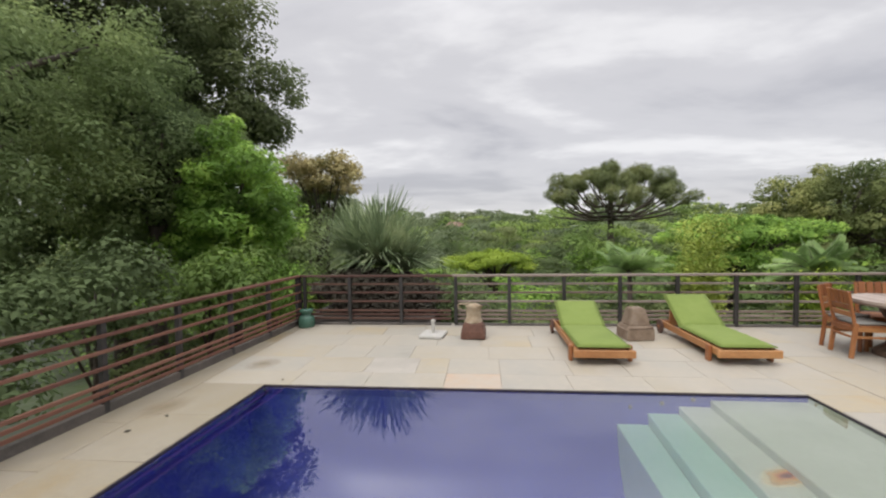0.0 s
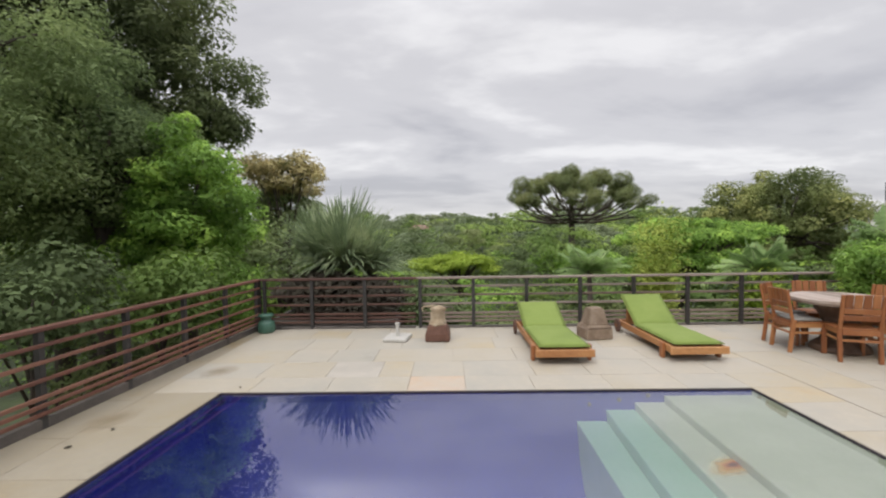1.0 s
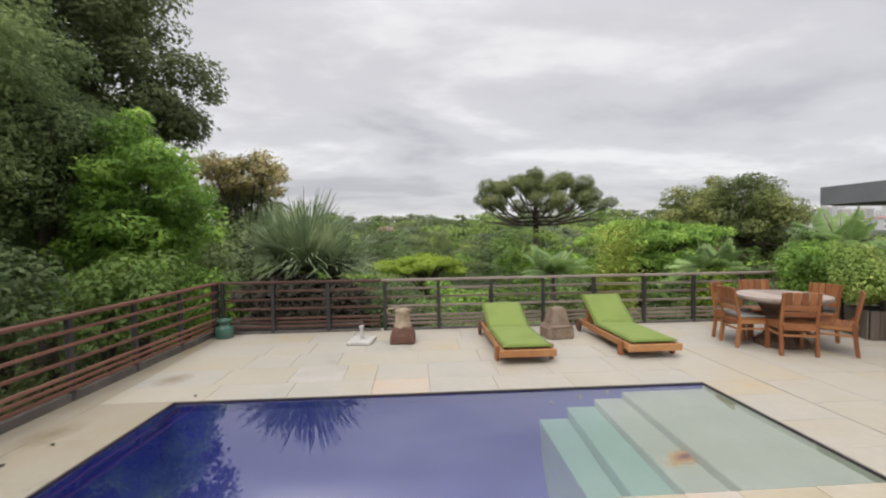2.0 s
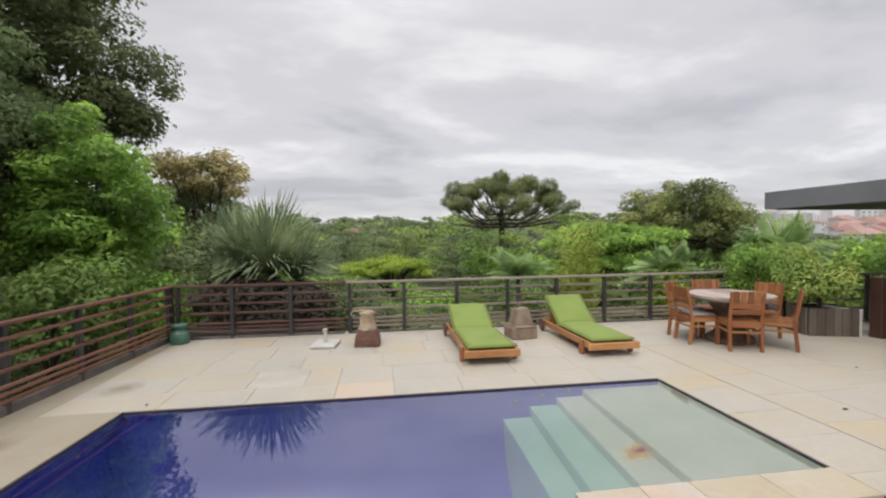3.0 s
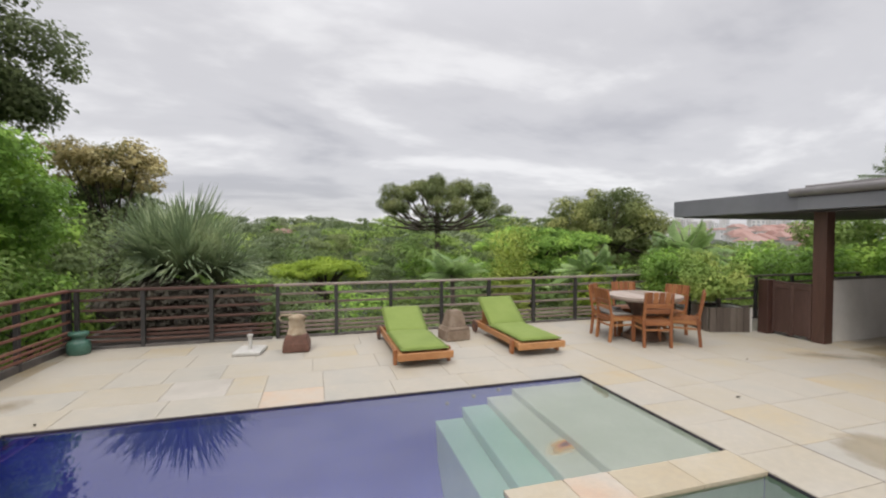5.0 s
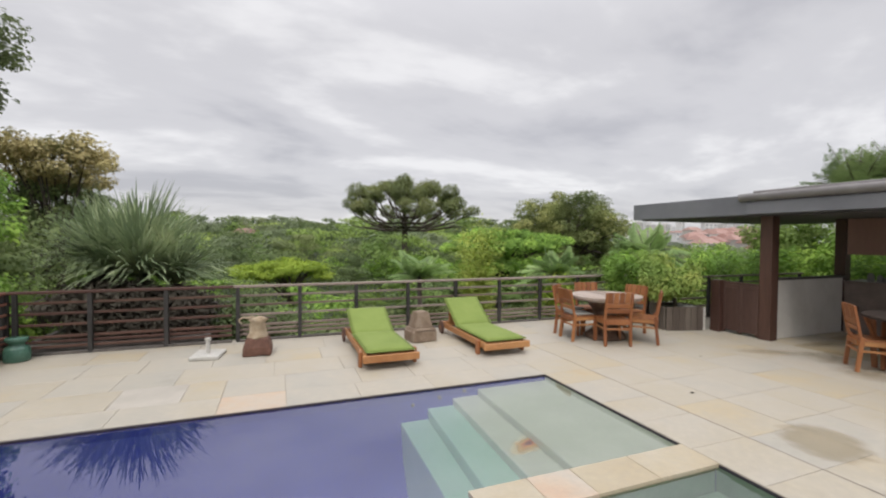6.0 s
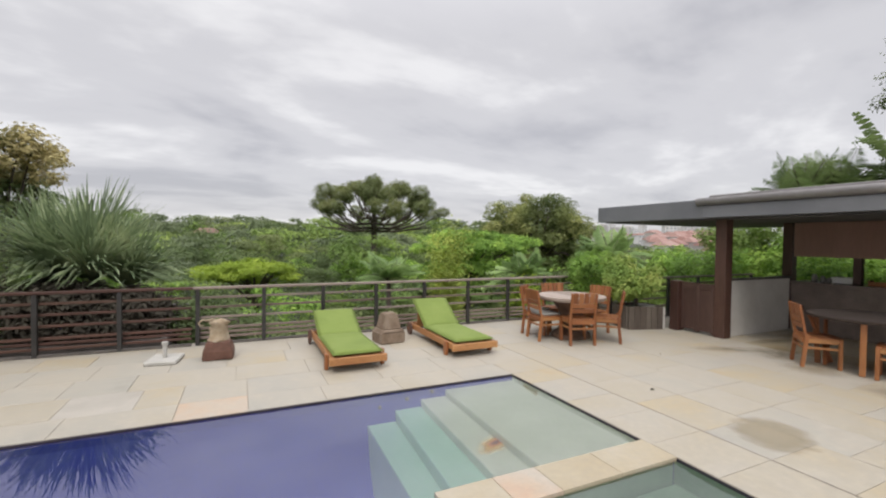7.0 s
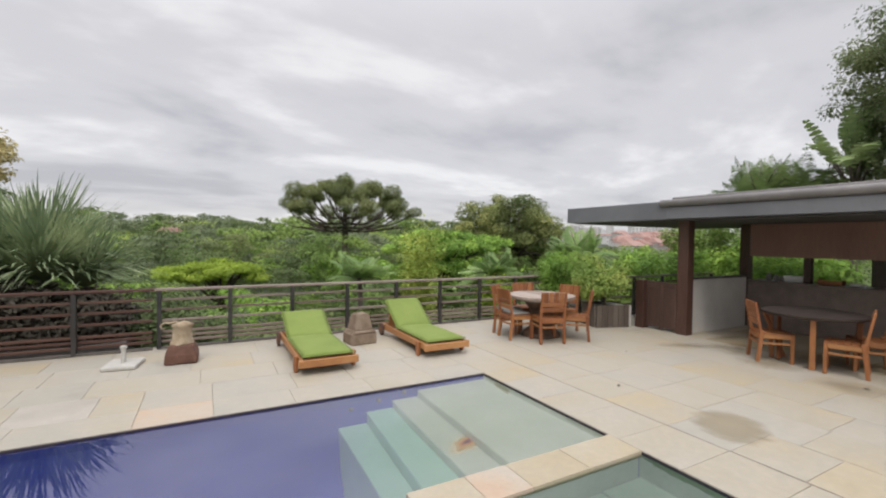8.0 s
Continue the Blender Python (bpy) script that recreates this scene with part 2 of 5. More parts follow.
ROCK_PALE = surface("pale_weathered_stone", [(0.2, (0.24, 0.165, 0.095)), (0.5, (0.38, 0.30, 0.205)), (0.8, (0.47, 0.40, 0.31))], scale=9, fine=45, bump=0.7, depth=0.014, rough=(0.7, 0.95))
ROCK_RED = surface("rust_stone", [(0.2, (0.075, 0.035, 0.024)), (0.5, (0.13, 0.062, 0.042)), (0.8, (0.20, 0.11, 0.08))], scale=7, fine=45, bump=0.6, depth=0.012, rough=(0.7, 0.95))
WHITE = surface("white_painted_concrete", [(0.3, (0.66, 0.65, 0.62)), (0.7, (0.80, 0.79, 0.76))], scale=6, grain=0.06)
OLDWHITE = surface("dusty_white_concrete", [(0.3, (0.40, 0.385, 0.35)), (0.7, (0.52, 0.505, 0.47))], scale=9, fine=60, grain=0.12)
GLAZE = surface("green_glazed_ceramic", [(0.2, (0.035, 0.095, 0.068)), (0.5, (0.06, 0.14, 0.10)), (0.8, (0.11, 0.21, 0.16))], scale=6, rough=(0.12, 0.3), bump=0.05)
ROOFGREY = surface("grey_painted_metal", [(0.3, (0.15, 0.155, 0.17)), (0.7, (0.20, 0.205, 0.22))], scale=1.2, fine=50, grain=0.06, rough=(0.4, 0.6), bump=0.05, world_space=True)
ROOFLIGHT = surface("galvanised_roll", [(0.3, (0.21, 0.195, 0.19)), (0.7, (0.31, 0.29, 0.285))], scale=3, rough=(0.35, 0.6), fine=60, grain=0.08, world_space=True, bump=0.08)
GATEWOOD = surface("grey_brown_gate_wood", [(0.2, (0.050, 0.026, 0.020)), (0.5, (0.077, 0.042, 0.033)), (0.8, (0.108, 0.062, 0.049))], scale=3, fine=30, stretch=(1, 1, 0.15), rand=0.3, rough=(0.4, 0.65))
SOIL = surface("forest_floor", [(0.2, (0.018, 0.022, 0.010)), (0.5, (0.03, 0.042, 0.014)), (0.8, (0.06, 0.085, 0.022))], scale=0.25, fine=2.0, world_space=True, bump=0.5, grain=0.3)
BARK = surface("bark", [(0.2, (0.035, 0.026, 0.018)), (0.5, (0.075, 0.058, 0.042)), (0.8, (0.13, 0.105, 0.08))], scale=4, fine=18, stretch=(1, 1, 0.3), bump=0.8, depth=0.02)
LEAF_DARK = leafy("dark_leaves", [(0.1, (0.131, 0.185, 0.083)), (0.5, (0.258, 0.332, 0.141)), (0.9, (0.446, 0.527, 0.211))], trans=0.4)
LEAF_TALL = leafy("tall_tree_leaves", [(0.1, (0.098, 0.124, 0.062)), (0.5, (0.163, 0.200, 0.093)), (0.9, (0.247, 0.283, 0.129))], trans=0.6, scale=0.5)
LEAF_BRIGHT = leafy("bright_leaves", [(0.1, (0.078, 0.143, 0.034)), (0.5, (0.261, 0.427, 0.088)), (0.9, (0.595, 0.800, 0.169))], scale=1.1, trans=0.4)
LEAF_MID = leafy("wood_leaves", [(0.05, (0.102, 0.169, 0.055)), (0.35, (0.196, 0.294, 0.082)), (0.6, (0.306, 0.415, 0.109)), (0.95, (0.489, 0.568, 0.161))], scale=0.07, trans=0.4)
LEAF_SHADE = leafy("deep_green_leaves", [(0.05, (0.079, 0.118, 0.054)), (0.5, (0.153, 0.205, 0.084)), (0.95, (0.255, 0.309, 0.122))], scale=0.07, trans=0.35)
LEAF_GOLD = leafy("yellow_green_leaves", [(0.05, (0.137, 0.174, 0.076)), (0.5, (0.234, 0.283, 0.114)), (0.95, (0.351, 0.374, 0.168))], scale=0.07, trans=0.4)
# Far trees: the greyish blue of the haze is mixed into the leaf green.
LEAF_FAR = leafy("hazy_far_leaves", [(0.05, (0.126, 0.157, 0.100)), (0.5, (0.209, 0.258, 0.142)), (0.95, (0.326, 0.352, 0.194))], scale=0.03, trans=0.4)
LEAF_LIME = leafy("lime_leaves", [(0.1, (0.186, 0.269, 0.040)), (0.5, (0.329, 0.440, 0.064)), (0.9, (0.515, 0.609, 0.096))], scale=0.3, trans=0.4)
LEAF_SHRUB = leafy("shrub_leaves", [(0.1, (0.143, 0.240, 0.058)), (0.5, (0.298, 0.419, 0.105)), (0.9, (0.613, 0.640, 0.190))], scale=2.0)
LEAF_YELLOW = leafy("yellow_bamboo_leaves", [(0.1, (0.232, 0.300, 0.064)), (0.5, (0.418, 0.492, 0.110)), (0.9, (0.674, 0.714, 0.175))], scale=0.5)
LEAF_BROWN = leafy("russet_leaves", [(0.1, (0.234, 0.245, 0.107)), (0.5, (0.505, 0.423, 0.200)), (0.9, (0.768, 0.698, 0.377))], scale=0.5)
LEAF_OLIVE = leafy("olive_leaves", [(0.1, (0.079, 0.113, 0.046)), (0.5, (0.223, 0.263, 0.096)), (0.9, (0.451, 0.453, 0.168))], scale=0.25, trans=0.4)
LEAF_PINE = leafy("araucaria_needles", [(0.1, (0.115, 0.146, 0.064)), (0.5, (0.213, 0.252, 0.103)), (0.9, (0.353, 0.367, 0.155))], scale=0.3, trans=0.3)
LEAF_AGAVE = leafy("grey_green_blades", [(0.1, (0.113, 0.163, 0.087)), (0.5, (0.248, 0.318, 0.171)), (0.9, (0.590, 0.641, 0.380))], scale=1.5, trans=0.25, spec=0.5)
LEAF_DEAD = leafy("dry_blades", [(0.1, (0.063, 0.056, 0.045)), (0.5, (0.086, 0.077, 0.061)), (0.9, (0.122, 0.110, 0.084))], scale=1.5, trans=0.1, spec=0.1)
LEAF_PALM = leafy("palm_fronds", [(0.1, (0.171, 0.260, 0.102)), (0.5, (0.329, 0.463, 0.183)), (0.9, (0.582, 0.708, 0.330))], scale=0.6, trans=0.35, spec=0.5)
LEAF_FROND = leafy("dark_fronds", [(0.1, (0.094, 0.146, 0.051)), (0.5, (0.181, 0.259, 0.091)), (0.9, (0.320, 0.396, 0.165))], scale=0.6, trans=0.35, spec=0.5)
CITY_WALL = surface("far_stucco", [(0.2, (0.48, 0.45, 0.42)), (0.5, (0.60, 0.58, 0.56)), (0.8, (0.70, 0.69, 0.68))], scale=0.02, fine=0.4, rand=0.9, grain=0.05)
# Town roofs are greyed and windows paled, with distance haze in their colour.
CITY_ROOF = surface("terracotta_roof", [(0.2, (0.278, 0.145, 0.116)), (0.5, (0.326, 0.188, 0.157)), (0.8, (0.367, 0.248, 0.213))], scale=0.05, fine=1.0, rand=0.5, grain=0.1)
CITY_GLASS = surface("hazed_window", [(0.3, (0.30, 0.31, 0.33)), (0.7, (0.38, 0.39, 0.41))], scale=0.1, rough=(0.2, 0.4), rand=0.4)
DARK = surface("dark_laminate", [(0.3, (0.142, 0.111, 0.097)), (0.7, (0.223, 0.176, 0.155))], scale=4, rough=(0.3, 0.5), fine=60, bump=0.05)
BRASS = surface("worn_metal", [(0.3, (0.18, 0.17, 0.16)), (0.7, (0.3, 0.29, 0.27))], metal=0.8, rough=(0.3, 0.5))


def rust_material(name, stops, fade, clear=0.0):
    """A stain that runs out to one side of a dark core, clear beyond its edge."""
    m, N, L, out = graph(name)
    p, t, mix = N("ShaderNodeBsdfPrincipled"), N("ShaderNodeBsdfTransparent"), N("ShaderNodeMixShader")
    co = N("ShaderNodeTexCoord")
    n = N("ShaderNodeTexNoise")
    n.inputs["Scale"].default_value = 3.5
    n.inputs["Detail"].default_value = 4
    L(co.outputs["Object"], n.inputs["Vector"])
    mp = N("ShaderNodeMapping")
    mp.inputs["Location"].default_value = (-0.12, 0, 0)
    mp.inputs["Scale"].default_value = (0.85, 1.7, 1)
    L(co.outputs["Object"], mp.inputs[0])
    ln = N("ShaderNodeVectorMath")
    ln.operation = "LENGTH"
    L(mp.outputs[0], ln.inputs[0])
    a = N("ShaderNodeMath")
    a.operation = "MULTIPLY_ADD"
    a.inputs[1].default_value = 0.5
    L(n.outputs[0], a.inputs[0])
    L(ln.outputs["Value"], a.inputs[2])
    r = ramp_of(N, stops)
    L(a.outputs[0], r.inputs[0])
    L(r.outputs[0], p.inputs["Base Color"])
    k = N("ShaderNodeMapRange")
    k.interpolation_type = "SMOOTHSTEP"
    k.inputs["From Min"].default_value, k.inputs["From Max"].default_value = fade
    k.inputs["To Min"].default_value = clear
    L(a.outputs[0], k.inputs[0])
    L(k.outputs[0], mix.inputs[0])
    L(p.outputs[0], mix.inputs[1])
    L(t.outputs[0], mix.inputs[2])
    L(mix.outputs[0], out.inputs[0])
    return m


RUST = rust_material("rust_stain", [(0.30, (0.15, 0.030, 0.012)), (0.40, (0.50, 0.15, 0.03)), (0.52, (0.66, 0.36, 0.08)), (0.85, (0.62, 0.50, 0.24))], (0.36, 0.92))
DAMP = rust_material("damp_stain", [(0.30, (0.37, 0.30, 0.18)), (0.7, (0.33, 0.26, 0.145))], (0.60, 0.88), 0.6)
RUSTY = rust_material("brown_leaf_stain", [(0.30, (0.30, 0.22, 0.12)), (0.7, (0.36, 0.28, 0.17))], (0.25, 1.0), 0.6)
PANELWOOD = surface("brown_panel_wood", [(0.2, (0.205, 0.115, 0.094)), (0.5, (0.270, 0.156, 0.126)), (0.8, (0.324, 0.197, 0.161))], scale=1.5, fine=24, stretch=(1, 1, 0.15), rough=(0.5, 0.75), grain=0.12)
TABLEWOOD = surface("brown_table_wood", [(0.2, (0.025, 0.014, 0.010)), (0.5, (0.034, 0.022, 0.016)), (0.8, (0.050, 0.033, 0.025))], scale=3, fine=30, stretch=(0.2, 1, 1), rough=(0.85, 0.95), grain=0.2)
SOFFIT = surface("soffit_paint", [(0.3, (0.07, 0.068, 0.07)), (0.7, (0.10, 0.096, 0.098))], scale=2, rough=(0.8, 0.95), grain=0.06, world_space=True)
PLANTERWOOD = surface("damp_planter_wood", [(0.2, (0.054, 0.041, 0.032)), (0.5, (0.096, 0.075, 0.060)), (0.8, (0.147, 0.122, 0.099))], scale=4, fine=34, stretch=(1, 1, 0.2), rand=0.4, grain=0.2)


# ---- building blocks ----
def finish(bm, name, material, smooth=False):
    me = bpy.data.meshes.new(name)
    bm.to_mesh(me)
    bm.free()
    me.materials.append(material)
    if smooth:
        for f in me.polygons:
            f.use_smooth = True
    return me


def part(name, bm, material, parent=None, label="", smooth=False):
    ob = new(name, finish(bm, name, material, smooth))
    if parent:
        ob.parent = parent
    return tagged(ob, label)


def thing(name, m, label, category, group="", kind=""):
    ob = new(name)
    ob.empty_display_size = 0.1
    ob.matrix_world = m
    return tagged(ob, label, category, group, kind)


def put_box(bm, x0, y0, z0, x1, y1, z1, bevel=0.0, m=None):
    """A box between two corners, with its edges taken off."""
    t = Matrix.LocRotScale(((x0 + x1) / 2, (y0 + y1) / 2, (z0 + z1) / 2), None, (abs(x1 - x0), abs(y1 - y0), abs(z1 - z0)))
    if m is not None:
        t = m @ t
    made = bmesh.ops.create_cube(bm, size=1.0, matrix=t)["verts"]
    if bevel > 0:
        edges = {e for v in made for e in v.link_edges}
        bmesh.ops.bevel(bm, geom=list(edges), offset=bevel, segments=1, affect="EDGES", profile=0.5)
    return bm


def box(x0, y0, z0, x1, y1, z1, bevel=0.0, m=None):
    return put_box(bmesh.new(), x0, y0, z0, x1, y1, z1, bevel, m)


def lathe(profile, sides=24, squash=1.0, wobble=0.0, seed=0):
    """A turned body from (radius, height) pairs, closed at both ends."""
    bm = bmesh.new()
    rng = random.Random(seed)
    rings = []
    for r, z in profile:
        rings.append([bm.verts.new(((r + rng.uniform(-wobble, wobble)) * math.cos(2 * math.pi * k / sides), (r + rng.uniform(-wobble, wobble)) * squash * math.sin(2 * math.pi * k / sides), z)) for k in range(sides)])
    for a, b in zip(rings, rings[1:]):
        for k in range(sides):
            bm.faces.new((a[k], a[(k + 1) % sides], b[(k + 1) % sides], b[k]))
    bm.faces.new(list(reversed(rings[0])))
    bm.faces.new(rings[-1])
    return bm


def tube(bm, points, radii, sides=7):
    """A tapered limb along points."""
    rings = []
    pts = [Vector([float(c) for c in p]) for p in points]
    for k, p in enumerate(pts):
        d = (pts[min(k + 1, len(pts) - 1)] - pts[max(k - 1, 0)]).normalized()
        s = d.cross(Vector((0.3, 0.9, 0.1))).normalized()
        u = s.cross(d)
        rings.append([bm.verts.new(p + float(radii[k]) * (math.cos(2 * math.pi * j / sides) * s + math.sin(2 * math.pi * j / sides) * u)) for j in range(sides)])
    for a, b in zip(rings, rings[1:]):
        for k in range(sides):
            bm.faces.new((a[k], a[(k + 1) % sides], b[(k + 1) % sides], b[k]))
    bm.faces.new(list(reversed(rings[0])))
    bm.faces.new(rings[-1])
    return bm


def quads_mesh(name, co, material, per=4):
    """A mesh of loose faces with `per` corners each, from an array of corners."""
    n = len(co) // per
    me = bpy.data.meshes.new(name)
    me.vertices.add(len(co))
    me.vertices.foreach_set("co", np.ascontiguousarray(co, dtype=np.float32).ravel())
    me.loops.add(n * per)
    me.loops.foreach_set("vertex_index", np.arange(n * per, dtype=np.int32))
    me.polygons.add(n)
    me.polygons.foreach_set("loop_start", np.arange(0, n * per, per, dtype=np.int32))
    me.update(calc_edges=True)
    me.materials.append(material)
    return me


def unit(v):
    return v / np.maximum(np.linalg.norm(v, axis=1, keepdims=True), 1e-9)


def leaves(rng, centre, facing, size, aspect=0.5, fold=0.18, jitter=0.42):
    """Pointed leaves at centres: each a folded lozenge that roughly faces outwards."""
    n = len(centre)
    nor = unit(facing + rng.normal(0, jitter, (n, 3)))
    tan = unit(np.cross(nor, rng.normal(0, 1, (n, 3))))
    side = np.cross(nor, tan)
    s = (size * rng.uniform(0.6, 1.35, n))[:, None]
    co = np.empty((n, 4, 3))
    co[:, 0] = centre - tan * s * 0.5
    co[:, 1] = centre + side * s * aspect * 0.5 + nor * s * fold
    co[:, 2] = centre + tan * s * 0.5
    co[:, 3] = centre - side * s * aspect * 0.5 + nor * s * fold
    return co.reshape(-1, 3)


def clump_leaves(rng, clumps, per, size, aspect=0.5, shell=0.55, jitter=0.42):
    """Leaves over a set of clumps (x, y, z, radius, flatness), thicker towards the outside."""
    out = []
    for x, y, z, r, fl in clumps:
        k = max(8, int(per * r * r))
        d = unit(rng.normal(0, 1, (k, 3)))
        rad = r * (shell + (1.06 - shell) * rng.random(k) ** 0.6) * (1 + 0.26 * np.sin(d[:, 0] * 5 + x * 3) * np.cos(d[:, 1] * 4 + y) + 0.14 * np.sin(d[:, 2] * 9 + z * 5) * np.sin(d[:, 0] * 8 + y * 4))
        p = d * rad[:, None]
        p[:, 2] *= fl
        p += (x, y, z)
        f = d.copy()
        f[:, 2] += 1.0
        out.append(leaves(rng, p, f, size, aspect, 0.18, jitter))
    return np.concatenate(out)


def crown_clumps(rng, c, rx, ry, rz, n, r0, r1, flat=0.75):
    """Clumps spread through the outer part of an uneven crown."""
    made = []
    for _ in range(n):
        d = rng.normal(0, 1, 3)
        d /= np.linalg.norm(d)
        k = rng.uniform(0.45, 1.0)
        made.append((c[0] + d[0] * rx * k, c[1] + d[1] * ry * k, c[2] + d[2] * rz * k, rng.uniform(r0, r1), flat))
    return made


def tree(name, base, clumps, per, size, leaf, label, seed, girth=0.25, limbs=9, group="", aspect=0.5, shell=0.55, fork=0.45, jitter=0.36):
    rng = np.random.default_rng(seed)
    root = thing(name, pose(*base), label, "tree", group)
    b = np.array(base)
    loc = [(x - b[0], y - b[1], z - b[2], r, f) for x, y, z, r, f in clumps]
    top = max(c[2] for c in loc)
    mid = np.mean([c[:3] for c in loc], axis=0)
    bm = bmesh.new()
    f0 = Vector((mid[0] * 0.5, mid[1] * 0.5, top * fork))
    crest = Vector((mid[0], mid[1], max(top * 0.85, top * fork + 0.5)))
    tube(bm, [(0, 0, -0.3), (mid[0] * 0.15, mid[1] * 0.15, top * fork * 0.5), f0, f0.lerp(crest, 0.5), crest], [girth * 1.25, girth, girth * 0.8, girth * 0.5, girth * 0.15], 9)
    picks = sorted(loc, key=lambda c: -c[3])[:limbs]
    for k, c in enumerate(picks):
        s = f0.lerp(crest, 0.6 * k / max(1, len(picks)))
        e = Vector(c[:3])
        w = s.lerp(e, 0.5) + Vector((0, 0, 0.12 * (e - s).length))
        tube(bm, [s, w, e], [girth * 0.42, girth * 0.28, girth * 0.08], 6)
    part("trunk", bm, BARK, root, "", True)
    crown = new("crown", quads_mesh("crown", clump_leaves(rng, loc, per, size, aspect, shell, jitter), leaf))
    crown.parent = root
    return root


def disc(radius, sides=40):
    """A single flat layer, fanned from its middle."""
    bm = bmesh.new()
    mid = bm.verts.new((0, 0, 0))
    rim = [bm.verts.new((radius * math.cos(2 * math.pi * k / sides), radius * math.sin(2 * math.pi * k / sides), 0)) for k in range(sides)]
    for k in range(sides):
        bm.faces.new((mid, rim[k], rim[(k + 1) % sides]))
    return bm


# ---- ground: the garden falls away from the terrace into a wooded valley ----
def land(x, y):
    """Height of the ground below the terrace, the valley and the far hills."""
    d = math.hypot(x - 3, y - 2)
    a = math.degrees(math.atan2(x - 3, y - 2))
    fall = -2.6 - 8.0 * (1 - math.exp(-max(0, d - 9) / 26))
    gap = town_gap(a)
    rise = (1 - gap) * 13.0 / (1 + math.exp(-(d - 165) / 28)) + gap * max(0.0, min(26.0, (d - 190) * 0.021))
    bumps = 1.2 * noise.noise(Vector((x * 0.02, y * 0.02, 0.3))) * min(1, d / 60)
    return fall + rise + bumps


def town_gap(a):
    """1 where the valley opens towards the town, 0 elsewhere; a in degrees east of north."""
    return max(0.0, min(1.0, (a - 38) / 5)) * max(0.0, min(1.0, (75 - a) / 8))


def make_ground():
    bm = bmesh.new()
    rings = [0.5, 4, 8, 10, 12, 15, 19, 24, 30, 38, 48, 60, 75, 95, 120, 150, 180, 215, 260, 330, 430, 600, 900, 1500, 2600, 4200]
    sides, prev = 96, None
    for r in rings:
        ring = []
        for k in range(sides):
            a = 2 * math.pi * k / sides
            x, y = 3 + r * math.sin(a), 2 + r * math.cos(a)
            ring.append(bm.verts.new((x, y, land(x, y))))
        if prev:
            for k in range(sides):
                bm.faces.new((prev[k], ring[k], ring[(k + 1) % sides], prev[(k + 1) % sides]))
        else:
            bm.faces.new(list(reversed(ring)))
        prev = ring
    bmesh.ops.recalc_face_normals(bm, faces=bm.faces)
    g = part("ground", bm, SOIL, None, "", True)
    tagged(g, "dark leaf-littered ground falling into a wooded valley", "ground", kind="structure")


make_ground()

# ---- terrace: podium, pool shell, paving bed ----
POOL_X, POOL_Y, POOL_N = 5.91, 4.0, -0.35
WATER_Z = -0.026
CURB0, CURB1, SPA_X = 1.62, 1.95, 3.91


def west(y):
    """The pool's west edge, which runs a little out of square."""
    return -0.02 - 0.045 * (POOL_Y - y)


def slant_west(ob, reach=0.03):
    """Moves the vertices along the west edge on to its line."""
    for v in ob.data.vertices:
        if v.co.x < reach:
            v.co.x += west(v.co.y)
    return ob


def rail_line(y):
    """The line on which the side railing stands."""
    return -0.985 - 0.0577 * (7.15 - y)


def make_podium():
    bm = bmesh.new()
    for x0, y0, x1, y1 in ((-1.70, -7.0, -0.26, 7.4), (-0.26, POOL_Y + 0.02, 15.5, 7.4), (POOL_X + 0.02, -7.0, 15.5, POOL_Y + 0.02), (-0.26, -7.0, POOL_X + 0.02, POOL_N - 0.02)):
        put_box(bm, x0, y0, -3.2, x1, y1, -0.010)
    for v in bm.verts:
        if v.co.x < -1.5:
            v.co.x = rail_line(v.co.y)
    p = part("pavement", bm, JOINT)
    return tagged(p, "terrace of pale irregular natural stone slabs around the pool", "paving", kind="structure")


pavement = make_podium()


